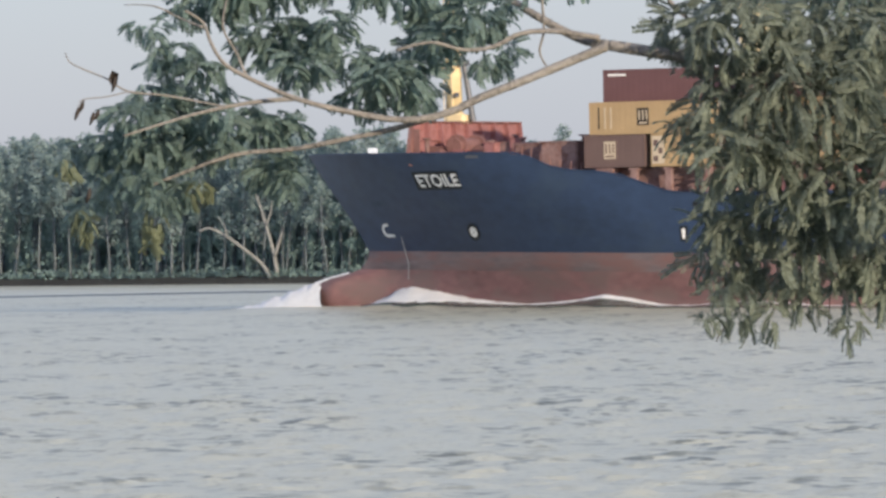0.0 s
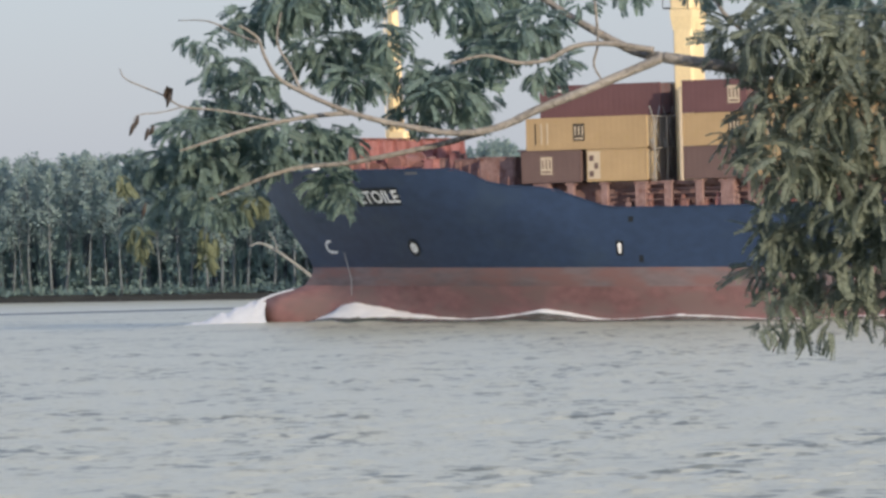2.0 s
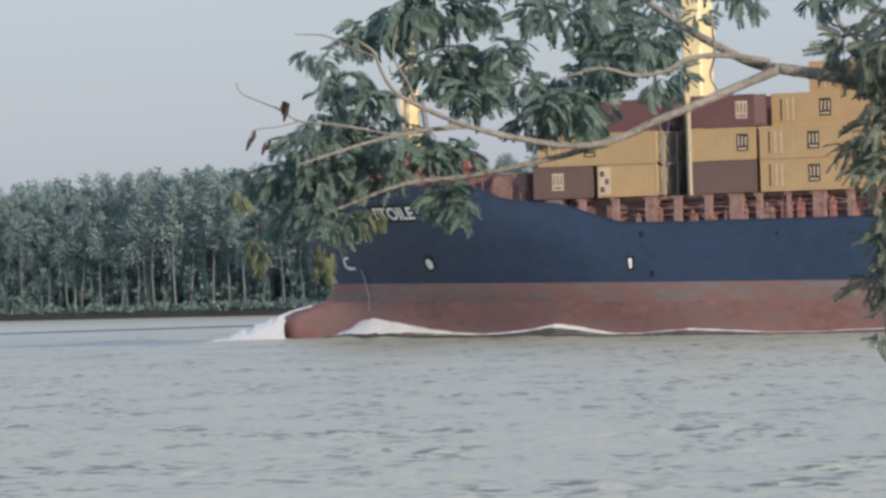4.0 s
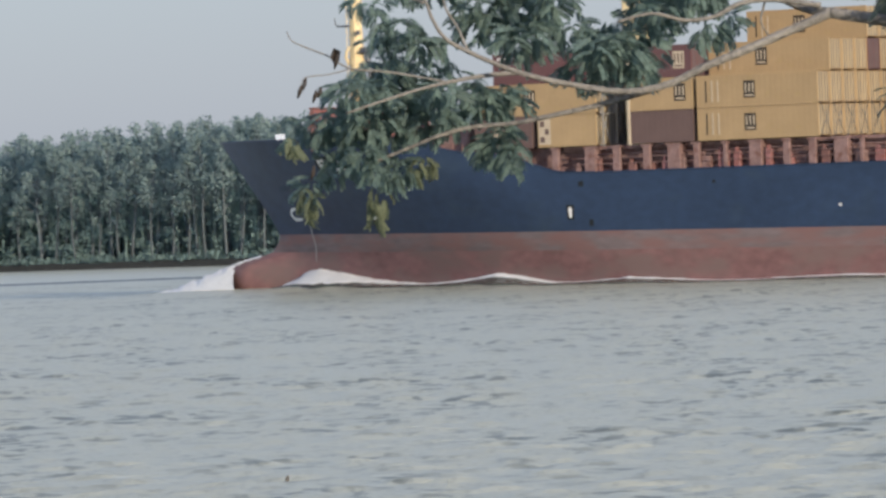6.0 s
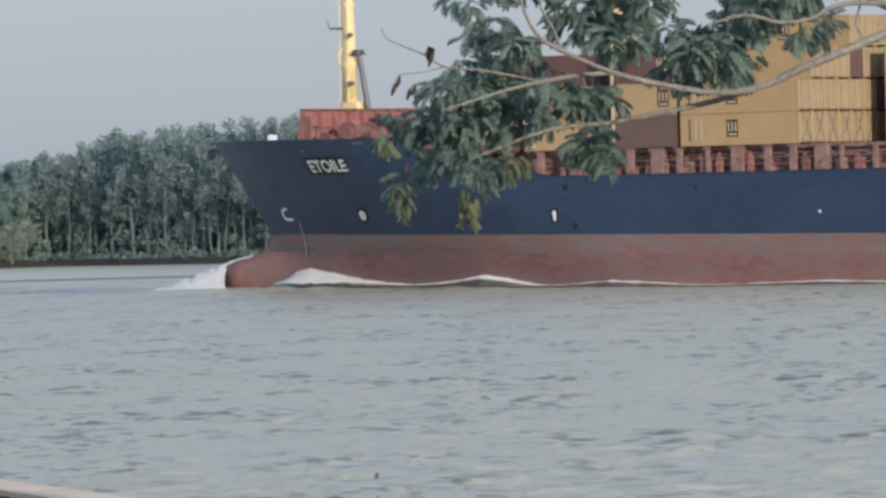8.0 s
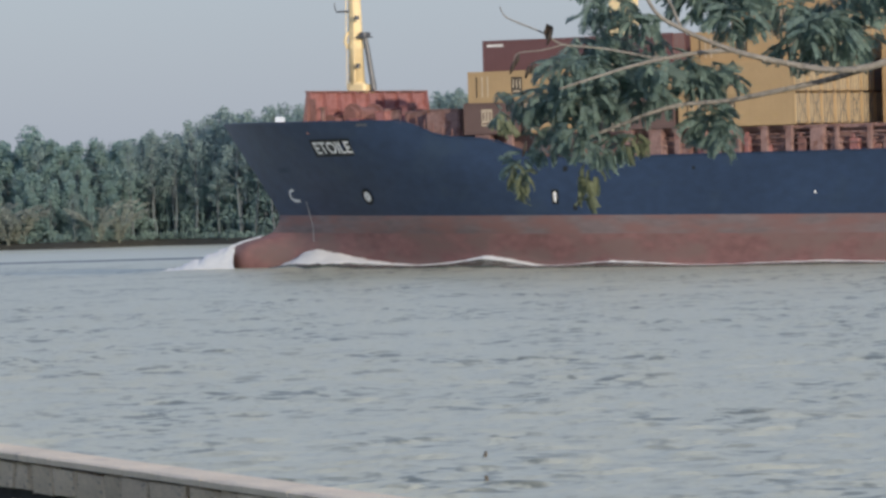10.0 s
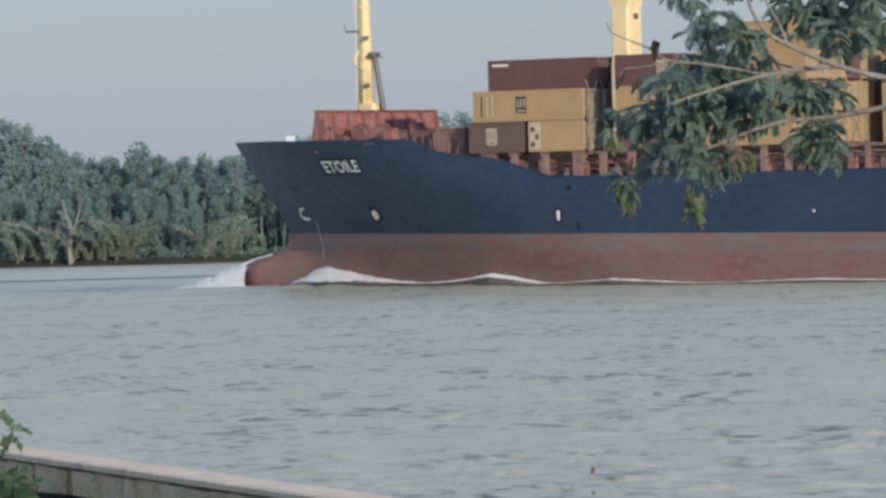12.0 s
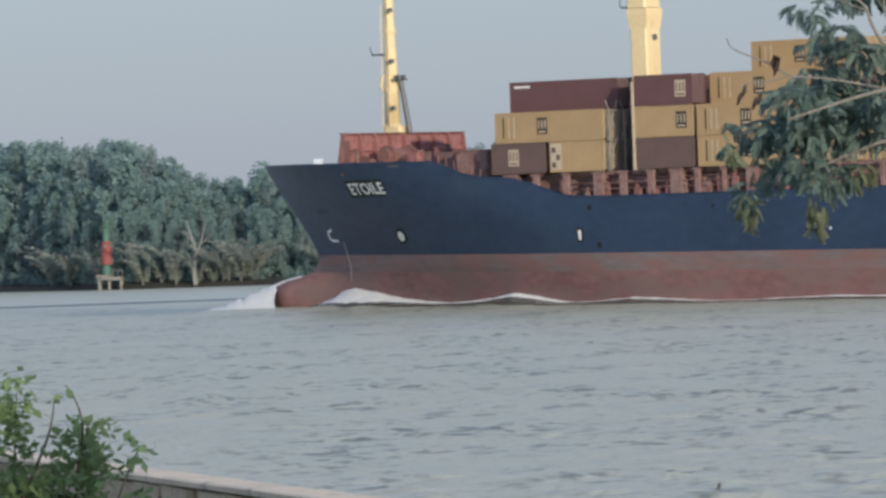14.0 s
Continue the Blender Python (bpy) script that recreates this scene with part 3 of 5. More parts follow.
def forecastle():
    fc = part("breakwater", join(box(8.9, 9.0, 2.4, 23.0, 13.3, 17.25), wedge(8.9, 9.0, 23.0, 23.7)), M_BREAK, ship, "red ribbed breakwater across the foredeck")
    part("end_plate", join(wedge(8.9, 9.3, 2.4, 1.7), box(8.9, 10.0, 2.25, 2.4, 13.3, 16.6)), M_DECKDARK, fc, "dark end plate")
    part("breakwater_cap", box(8.8, 9.35, 2.3, 23.1, 17.25, 17.38), M_DECKDARK, fc)
    for k in range(9):
        y = 2.5 + k * 20.4 / 8
        v = [(9.0, y - 0.07, 13.3), (9.85, y - 0.07, 13.3), (9.4, y - 0.07, 17.25), (9.0, y - 0.07, 17.25),
             (9.0, y + 0.07, 13.3), (9.85, y + 0.07, 13.3), (9.4, y + 0.07, 17.25), (9.0, y + 0.07, 17.25)]
        part("rib", (v, [(0, 1, 2, 3), (7, 6, 5, 4), (1, 5, 6, 2), (0, 3, 7, 4), (3, 2, 6, 7), (0, 4, 5, 1)]), M_BREAK, fc)
    part("breakwater_stringer", box(9.0, 9.3, 2.6, 22.9, 15.6, 15.75), M_BREAK, fc)
    # winches and bollards on the foredeck behind the breakwater
    r = random.Random(3)
    for k in range(7):
        x, y = 10.9 + (k % 3) * 3.2 + r.uniform(-.4, .4), 4.5 + k * 2.2
        w = thing("winch", "", "", at=pose(x, y, 13.25))
        w.parent = ship
        w.name = "winch"
        pts = [(0, -0.9, 1.0), (0, 0.9, 1.0)]
        part("drum", join(tube(pts, [0.55, 0.55], 12), tube([(0, -0.95, 1.0), (0, -0.85, 1.0)], [0.85, 0.85], 14), tube([(0, 0.85, 1.0), (0, 0.95, 1.0)], [0.85, 0.85], 14)), M_DECKDARK, w, "dark mooring winch drum")
        part("winch_base", box(-0.7, 0.7, -1.2, 1.2, 0, 0.35, 0.1), M_DECKRED, w)
    # bollards, vents and pipes crowd the deck behind the breakwater
    for k in range(14):
        x, y = 10.6 + (k * 1.37) % 9.0, 2.6 + (k * 3.1) % 11.0
        h = r.uniform(1.2, 2.7)
        if k % 3 == 0:
            gear = join(tube([(x, y, 13.2), (x, y, 13.2 + h)], [0.22, 0.22], 8), tube([(x, y, 13.2 + h), (x, y, 13.35 + h)], [0.42, 0.42], 10))
            part("deck_vent", gear, M_DECKRED, ship, "", True)
        elif k % 3 == 1:
            part("bollard", join(*[join(tube([(x, y + d, 13.2), (x, y + d, 14.4)], [0.3, 0.3], 10), tube([(x, y + d, 14.4), (x, y + d, 14.52)], [0.4, 0.4], 10)) for d in (-0.5, 0.5)]), M_DECKDARK, ship, "", True)
        else:
            part("gear_locker", join(box(x - 0.6, x + 0.6, y - 0.5, y + 0.5, 13.2, 13.2 + h, 0.1), box(x - 0.68, x + 0.68, y - 0.58, y + 0.58, 13.2 + h, 13.28 + h)), M_BREAK, ship)
    part("windlass", join(box(10.6, 13.4, 5.6, 9.4, 13.2, 14.6, 0.2), tube([(12, 5.0, 15.0), (12, 10.0, 15.0)], [0.75, 0.75], 14), tube([(12, 5.6, 15.0), (12, 5.9, 15.0)], [1.1, 1.1], 14), tube([(12, 9.1, 15.0), (12, 9.4, 15.0)], [1.1, 1.1], 14)), M_DECKDARK, ship, "dark red anchor windlass")
    # low deck houses and rails between breakwater and the first containers
    for x0, x1, y0, y1, z0, z1 in ((14.5, 17.0, 7.0, 12.0, 13.2, 15.2), (18.5, 21.5, 4.5, 8.0, 13.2, 15.0), (22.5, 26.2, 2.0, 6.0, 12.4, 15.1), (24.0, 27.4, 7.0, 15.0, 12.2, 15.7)):
        part("deck_house", join(box(x0, x1, y0, y1, z0, z1, 0.15), box(x0 - 0.15, x1 + 0.15, y0 - 0.15, y1 + 0.15, z1, z1 + 0.12)), M_DECKRED, ship, "red steel deck house")
    for k in range(9):
        x = 19.0 + k * 1.05
        z = lerp_table(x, SHEER)
        part("rail_post", tube([(x, 0.5 + max(0, 24 - x) * 0.22, z - 0.9), (x, 0.5 + max(0, 24 - x) * 0.22, z + 0.75)], [0.06, 0.06], 6), M_DECKDARK, ship)
    # foremast
    mast = part("foremast", join(box(7.55, 9.05, 12.1, 13.5, 13.3, 18.2, 0.2), tube([(8.3, 12.8, 18.0), (8.3, 12.8, 24.0), (8.25, 12.8, 28.0), (8.2, 12.8, 38.0)], [0.78, 0.64, 0.54, 0.42], 14)), M_CRANE, ship, "cream yellow foremast lit by the sun", True)
    part("mast_foot", box(7.75, 9.7, 12.0, 13.8, 17.2, 18.0, 0.2), M_CRANE, mast)
    part("mast_platform", join(box(6.6, 8.0, 12.0, 13.6, 25.0, 25.16), tube([(6.6, 12.0, 25.16), (6.45, 12.0, 25.9)], [0.06, 0.05], 6)), M_STEEL, mast, "grey mast platform")
    part("mast_platform", join(box(8.8, 9.75, 12.0, 13.6, 22.5, 22.62), box(9.15, 9.8, 12.1, 13.2, 22.62, 23.0, 0.1)), M_STEEL, mast)
    part("mast_bracket", tube([(7.9, 12.4, 23.2), (7.5, 12.3, 22.7), (7.4, 12.3, 22.1), (7.6, 12.3, 21.6), (8.0, 12.5, 21.4)], [0.12, 0.15, 0.16, 0.15, 0.12], 7), M_CRANE, mast, "curved bracket", True)
    part("mast_pipe", tube([(8.5, 12.05, 18), (8.5, 12.2, 25), (8.4, 12.3, 33)], [0.09, 0.08, 0.07], 6), M_CRANE, mast)
    part("mast_collar", tube([(8.3, 12.8, 21.4), (8.3, 12.8, 21.9)], [0.76, 0.8], 14), M_CRANE, mast)
    part("mast_collar", tube([(8.25, 12.8, 27.2), (8.25, 12.8, 27.5)], [0.68, 0.68], 14), M_CRANE, mast)
    part("mast_strut", tube([(9.4, 12.8, 22.5), (10.2, 12.9, 17.4)], [0.24, 0.28], 8), M_STEEL, mast, "dark grey slanting strut")
    part("mast_ladder", join(tube([(7.55, 12.2, 17.5), (7.65, 12.3, 30.0)], [0.04, 0.04], 5), tube([(7.55, 13.0, 17.5), (7.65, 12.9, 30.0)], [0.05, 0.05], 5), *[tube([(7.58, 12.2, 18 + k * 0.5), (7.58, 13.0, 18 + k * 0.5)], [0.03, 0.03], 4) for k in range(24)]), M_CRANE, mast)
    for k, z in enumerate((19.6, 24.2, 29.2)):
        part("mast_lamp", box(8.9, 9.25, 11.7, 12.1, z, z + 0.4, 0.06), M_STEEL, mast)
    mast.matrix_basis = pose(-0.43, 0, 0)


forecastle()


def deck_crane(x, y):
    crane = part("deck_crane", box(x - 0.95, x + 0.95, y - 1.25, y + 1.25, 9.9, 26.1, 0.16), M_CRANE, ship, "cream yellow deck crane column")
    v = [(x + sx * a, y + sy * b, z) for z, a, b in ((26.1, 0.95, 1.25), (27.3, 1.08, 1.42), (27.9, 1.08, 1.42)) for sx, sy in ((-1, -1), (1, -1), (1, 1), (-1, 1))]
    f = [(i * 4 + k, i * 4 + (k + 1) % 4, i * 4 + 4 + (k + 1) % 4, i * 4 + 4 + k) for i in range(2) for k in range(4)] + [(8, 9, 10, 11)]
    part("crane_collar", (v, f), M_CRANE, crane, "flared collar of the crane")
    part("crane_house", join(box(x - 1.15, x + 1.0, y - 1.4, y + 1.4, 27.95, 29.1, 0.2), box(x - 1.0, x + 1.0, y - 1.3, y + 1.3, 29.1, 36.0, 0.2)), M_CRANE, crane)
    part("crane_platform", join(box(x - 1.75, x - 1.2, y - 1.5, y + 1.5, 27.95, 28.1), tube([(x - 1.75, y - 1.5, 28.1), (x - 1.75, y - 1.5, 29.1)], [0.05, 0.05], 5), tube([(x - 1.75, y - 1.5, 29.1), (x - 1.75, y + 1.5, 29.1)], [0.05, 0.05], 5)), M_STEEL, crane)
    part("crane_light", box(x + 0.95, x + 1.15, y - 0.3, y + 0.3, 24.9, 25.4, 0.05), M_STEEL, crane)


deck_crane(42.45, 5.3)


def cargo_deck():
    part("hatch_coaming", box(28.0, 140, 1.75, 22.2, 9.6, 12.2), M_DECKRED, ship, "dark red hatch coaming")
    part("hatch_cover", box(28.2, 140, 1.65, 22.3, 12.2, 12.6), M_DECKRED, ship, "red hatch covers")
    r = random.Random(5)
    x = 29.2
    k = 0
    while x < 92:
        big = k % 3 == 0
        w = r.uniform(1.1, 1.6) if big else r.uniform(0.4, 0.8)
        st = part("container_stanchion" if big else "stanchion", join(box(x, x + w, 0.25, 0.25 + (1.0 if big else 0.35), 9.9, 12.62, 0.05), box(x - 0.12, x + w + 0.12, 0.15, 1.6, 12.45, 12.64)), M_DECKRED, ship, "red container stanchion")
        if big:
            part("gusset", box(x + 0.15, x + w - 0.15, 1.2, 2.6, 10.0, 12.3), M_DECKRED, st)
        x += r.uniform(2.4, 3.5)
        k += 1
    for z in (11.0, 11.55):
        part("guard_rail", tube([(38, 0.3, z), (92, 0.3, z)], [0.045, 0.045], 6), M_DECKRED, ship)
    for z, y, q in ((10.5, 1.15, 0.11), (11.25, 1.3, 0.14), (11.9, 0.8, 0.09)):
        part("deck_pipe", tube([(37, y, z), (92, y, z)], [q, q], 8), M_DECKRED, ship, "", True)
    part("edge_beam", box(36.5, 92, 1.0, 1.5, 12.3, 12.62), M_DECKRED, ship)
    for x in (44.15,):
        part("lashing_post", box(x - 0.16, x + 0.16, -0.05, 0.35, 12.64, 20.9, 0.05), M_CREAM, ship, "tall pale lashing post")
    # crossed lashing rods over the door ends of the third bay
    for k in range(8):
        y = 0.25 + k * 2.5
        for y0, y1 in ((y, y + 2.0), (y + 2.0, y)):
            part("lashing_rod", tube([(63.55, y0, 12.7), (63.5, y1, 15.9)], [0.026, 0.026], 5), M_STEEL, ship)
    for k in range(4):
        y = 0.25 + k * 2.5
        for z0, z1 in ((12.7, 16.4), (15.6, 19.3)):
            for y0, y1 in ((y, y + 2.0), (y + 2.0, y)):
                part("lashing_rod", tube([(41.05, y0, z0), (40.95, y1, z1)], [0.05, 0.05], 5), M_ROD, ship)
        part("lashing_frame", join(box(41.3, 41.45, y - 0.07, y + 0.07, 12.6, 18.4), box(41.3, 41.42, y, y + 2.5, 15.5, 15.62), box(41.3, 41.42, y, y + 2.5, 18.3, 18.4)), M_GREYBOX, ship, "grey steel lashing frame")
    # knees and lockers in a row close to the side
    for k in range(30):
        x = 38.2 + k * 1.8 + r.uniform(-.4, .4)
        h = r.uniform(0.5, 1.7)
        part("deck_locker", join(box(x, x + r.uniform(0.5, 1.1), 0.55, 1.1, 9.9, 10.1 + h, 0.06), box(x + 0.15, x + 0.35, 0.6, 1.0, 10.1 + h, 10.5 + h)), r.choice((M_DECKRED, M_BREAK, M_DECKDARK)), ship)
    # vents and lockers by the coaming
    for k in range(16):
        x = 30.5 + k * 3.7 + r.uniform(-.5, .5)
        part("deck_locker", box(x, x + r.uniform(0.5, 1.4), 1.3, 2.4, 9.9, 10.7 + r.uniform(0, 0.9), 0.08), r.choice((M_DECKRED, M_DECKDARK)), ship)


cargo_deck()

# ---- containers ----
CARGO = []
PROTOS = {}


def container_mesh(ln, wd, ht):
    """The corrugated steel shell of a container, closed on all sides."""
    n = int(ln / 0.28)
    xs = [0.14 + (ln - 0.28) * i / n for i in range(n + 1)]
    ring = [(x, 0.02 if i % 2 else 0.03) for i, x in enumerate(xs)] + [(ln - 0.09, 0.12), (ln - 0.09, wd - 0.12)]
    ring += [(x, wd - (0.02 if i % 2 else 0.03)) for i, x in reversed(list(enumerate(xs)))] + [(0.05, wd - 0.12), (0.05, 0.12)]
    k = len(ring)
    v = [(x, y, z) for z in (0.1, ht - 0.06) for x, y in ring]
    f = [(i, (i + 1) % k, (i + 1) % k + k, i + k) for i in range(k)] + [tuple(range(k - 1, -1, -1)), tuple(range(k, 2 * k))]
    return v, f


def container_frame(ob, color, ln, wd, ht):
    """Corner posts and side rails."""
    for x0 in (0, ln - 0.17):
        for y0 in (0, wd - 0.17):
            part("corner_post", box(x0, x0 + 0.17, y0, y0 + 0.17, 0, ht), color, ob)
    for y0 in (0, wd - 0.1):
        part("bottom_rail", box(0.17, ln - 0.17, y0, y0 + 0.1, 0, 0.17), color, ob)
        part("top_rail", box(0.17, ln - 0.17, y0, y0 + 0.1, ht - 0.13, ht), color, ob)


def container(color, ln, x, row, z, emblem="", wd=2.44, ht=2.88):
    key = (color.name, ln, emblem)
    at = pose(x, row * 2.5, z)
    word = {"yellow_container_paint": "yellow", "maroon_container_paint": "maroon", "brown_container_paint": "brown", "grey_container_paint": "grey"}[color.name]
    if key in PROTOS:
        ob = copy_thing(PROTOS[key], ship_pose(0) @ at)
    else:
        size = "long" if ln > 7 else "short"
        label = f"{size} {word} steel shipping container stacked on the ship"
        if emblem:
            label = f"{size} {word} steel shipping container with a {'dark' if emblem == 'dark' else 'pale'} emblem"
        ob = thing("shipping_container", label, "container", "containers on the ship", at=ship_pose(0) @ at)
        body = part("body", container_mesh(ln, wd, ht), color, ob)
        container_frame(ob, color, ln, wd, ht)
        for k in range(2):
            y0 = 0.18 + k * (wd - 0.36) / 2
            door = part("door", box(ln - 0.1, ln - 0.03, y0 + 0.01, y0 + (wd - 0.36) / 2 - 0.01, 0.17, ht - 0.13), M_YDOOR if color is M_YELLOW else color, ob)
            for q in (0.28, 0.72):
                y = y0 + q * (wd - 0.36) / 2
                part("lock_rod", tube([(ln - 0.01, y, 0.12), (ln - 0.01, y, ht - 0.08)], [0.035, 0.035], 6), M_STEEL, door)
        if emblem:
            mx = ln * 0.44 if ln > 7 else ln * (0.8 if color is not M_BROWN else 0.42)
            m1, m2 = (M_LOGO, M_CREAM) if emblem == "dark" else (M_CREAM, M_BROWN)
            part("emblem", box(mx - 0.58, mx + 0.58, -0.012, 0.004, 0.75, 2.3), m1, body, "square painted emblem")
            bars = [box(mx - 0.36 + q * 0.36 - 0.07, mx - 0.36 + q * 0.36 + 0.07, -0.022, -0.012, 1.25, 2.08) for q in range(3)]
            bars.append(box(mx - 0.42, mx + 0.42, -0.022, -0.012, 0.9, 1.05))
            part("emblem_bars", join(*bars), m2, body)
        if color is M_MAROON and ln > 7:
            part("lettering_bar", box(0.5, 2.3, -0.012, 0.004, 2.3, 2.5), M_WHITE, body, "short white bar of lettering")
        if color is M_YELLOW and ln > 7:
            for q in (0.9, 1.5, 2.1):
                part("lettering_bar", box(q, q + 0.13, -0.012, 0.004, 0.5, 2.4), M_CREAM if q > 1 else M_LOGO, body)
        PROTOS[key] = ob
    CARGO.append((ob, at))
    return ob


def stacks():
    r = random.Random(11)
    z1, z2, z3, z4 = 12.72, 15.64, 18.56, 21.48
    fills = [M_BROWN, M_YELLOW, M_MAROON, M_GREYBOX, M_BROWN]
    for row in range(10):
        # first bay
        if row == 0:
            container(M_BROWN, 6.06, 28.0, row, z1, "pale")
            c = container(M_YELLOW, 6.06, 34.65, row, z1)
            part("side_panel", box(0.1, 1.35, -0.014, 0.003, 0.25, 2.7), M_CREAM, c, "pale panel with red marks")
            for k in range(3):
                part("side_mark", box(0.25 + (k % 2) * 0.5, 0.7 + (k % 2) * 0.45, -0.024, -0.014, 0.45 + k * 0.7, 0.95 + k * 0.7), M_BROWN, c)
            container(M_YELLOW, 12.19, 28.55, row, z2, "dark")
        else:
            container(M_GREYBOX if row < 3 else r.choice(fills), 12.19, 28.55, row, z1)
            container(M_GREYBOX if row < 3 else r.choice(fills), 12.19, 28.55, row, z2)
            if row < 3:
                container(M_MAROON if row == 1 else M_GREYBOX, 12.19, 28.7, row, z3)
        # second bay
        if row not in (1, 2):
            if row == 0:
                container(M_BROWN, 6.4, 44.35, row, z1)
                container(M_YELLOW, 6.4, 44.35, row, z2, "dark")
            elif row > 3:
                container(r.choice(fills), 6.4, 44.35, row, z1)
                container(r.choice(fills), 6.4, 44.35, row, z2)
                container(M_MAROON, 6.4, 44.35, row, z3)
        if row == 0:
            container(M_MAROON, 6.4, 44.35, row, z3, "pale")
        # third bay
        container(M_YELLOW, 12.19, 51.2, row, z1, "dark" if row == 0 else "")
        container(M_YELLOW if row < 4 else r.choice(fills), 12.19, 51.2, row, z2, "dark" if row == 0 else "")
        if row > 0:
            container(M_YELLOW if row != 4 else M_MAROON, 12.19, 51.2, row, z3, "dark" if row == 1 else "")
        if row > 3:
            container(M_YELLOW, 12.19, 51.2, row, z4, "dark" if row == 4 else "")
        # fourth bay, farther aft
        if row > 4:
            for q, z in enumerate((z1, z2, z3)):
                container(r.choice((M_YELLOW, M_YELLOW, M_BROWN)), 12.19, 65.6, row, z)


stacks()


# ---- bow wave, carried along by the ship ----
CREST = ((-4, 0.4), (-1, 0.5), (0.8, 0.65), (1.8, 1.15), (3.2, 1.85), (5, 2.15), (7.5, 1.85), (10, 1.45), (13.5, 0.95), (17, 0.65), (20, 0.5), (24, 0.75), (28.4, 1.3), (31, 1.05), (35.8, 0.25), (39, 0.4), (43.4, 0.7), (48, 0.45), (54, 0.05), (60, 0.25), (66, 0.35), (74, 0.1), (90, 0.05), (150, 0.0))
FOAM_W = ((-4, 0.3), (0, 0.6), (2.5, 1.9), (4.5, 2.3), (7, 2.0), (10, 1.4), (14, 0.8), (18, 0.5), (22, 0.45), (25, 0.5), (28, 0.55), (33, 0.35), (38, 0.18), (44, 0.2), (56, 0.08), (66, 0.1), (150, 0.03))


def swell(x):
    """The water's height close to the hull: the ship pushes it up round the bow."""
    return lerp_table(x, ((-24, 0.0), (-15, 0.45), (-9, 0.6), (0, 0.6), (20, 0.5), (55, 0.1), (70, 0.0), (160, 0.0)))


def bow_wave():
    wave = thing("bow_wave", "foaming bow wave running along the ship's side", "wave", at=ship_pose(0))
    for side in (-1, 1):
        v, f, fv, ff = [], [], [], []
        xs = [-24 + k * 0.5 for k in range(200)] + [76 + k * 4 for k in range(18)]
        np_ = 8
        for x in xs:
            b = swell(x)
            c = max(lerp_table(x, CREST) if x > -4 else 0.0, b)
            hb = half_breadth(x, max(c, 0.1)) if x > -1.5 else 0.0
            hb = max(hb, lerp_table(x, ((-7.0, 0.0), (-6.5, 0.8), (-5, 1.5), (-3, 1.8), (3, 1.9), (3.1, 0.0))))
            prof = ((max(hb - 0.7, 0), c + 0.02), (hb + 0.35, c), (hb + 1.0, b + (c - b) * 0.65), (hb + 2.2, b + (c - b) * 0.2), (hb + 4.0, b * 0.9), (hb + 9, b * 0.6), (hb + 16, b * 0.22), (hb + 24, -0.05))
            for d, z in prof:
                v.append((x, CL + side * d, z - 0.02 + 0.05 * noise.noise((x * 0.8, d * 0.8, 2)) * (1 if d < hb + 10 else 0)))
        for i in range(len(xs) - 1):
            for j in range(np_ - 1):
                q = (i * np_ + j, i * np_ + np_ + j, i * np_ + np_ + 1 + j, i * np_ + j + 1)
                f.append(q[::-1] if side < 0 else q)
        fx = [0.8 + k * 0.35 for k in range(213)] + [76 + k * 4 for k in range(18)]
        for x in fx:
            b, w = swell(x), lerp_table(x, FOAM_W)
            c = max(lerp_table(x, CREST), b + 0.05)
            c += (0.12 * noise.noise((x * 0.6, side, 0)) + 0.08 * noise.noise((x * 1.5, side, 5))) * min(1, c)
            hb = max(half_breadth(x, max(c, 0.1)) if x > -1.5 else 0.0, 1.9 if x < 3 else 0.0)
            w *= 1 + 0.25 * noise.noise((x * 0.7, 3, side)) + 0.1 * noise.noise((x * 2.9, 8, side))
            gap = 0.0
            if x > 24:
                w *= max(0.35, 0.7 + 1.2 * noise.noise((x * 0.13, 5, 2)))
                gap = -0.05 if x > 36 else 0.0
            slope = ((0.35, c), (1.0, b + (c - b) * 0.65), (2.2, b + (c - b) * 0.2), (4.0, b * 0.9), (9.0, b * 0.6))
            for e, up in ((-0.35, 0.12), (0.3, 0.12), (0.4 + 0.45 * w, 0.13), (0.5 + 0.9 * w, 0.10), (0.6 + 1.05 * w, -0.12)):
                z = lerp_table(e, slope) + up + gap
                fv.append((x + 0.1 * noise.noise((x * 2, e, 7)), CL + side * (hb + e), z + 0.09 * noise.noise((x * 1.1, e * 1.6, 1)) * min(1, w)))
        for i in range(len(fx) - 1):
            for j in range(4):
                q = (i * 5 + j, i * 5 + 5 + j, i * 5 + 6 + j, i * 5 + j + 1)
                ff.append(q[::-1] if side < 0 else q)
        part("wave_body", (v, f), M_WATER, wave, "raised water along the hull", True)
        # the steep face of the wave under the foam, a strip with the trough's shade painted dark
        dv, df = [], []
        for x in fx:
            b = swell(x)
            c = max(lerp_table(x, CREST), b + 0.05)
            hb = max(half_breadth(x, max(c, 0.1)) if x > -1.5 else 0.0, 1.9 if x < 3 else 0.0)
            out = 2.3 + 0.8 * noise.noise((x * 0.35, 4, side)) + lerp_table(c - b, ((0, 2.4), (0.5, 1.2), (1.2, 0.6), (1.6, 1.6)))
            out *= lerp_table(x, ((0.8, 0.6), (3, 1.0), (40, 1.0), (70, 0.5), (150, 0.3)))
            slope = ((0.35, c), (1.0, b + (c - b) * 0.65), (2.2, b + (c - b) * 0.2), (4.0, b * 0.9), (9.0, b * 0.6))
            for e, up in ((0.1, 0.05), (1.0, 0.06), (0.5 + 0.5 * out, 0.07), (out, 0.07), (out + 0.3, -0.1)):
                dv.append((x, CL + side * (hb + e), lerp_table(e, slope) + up))
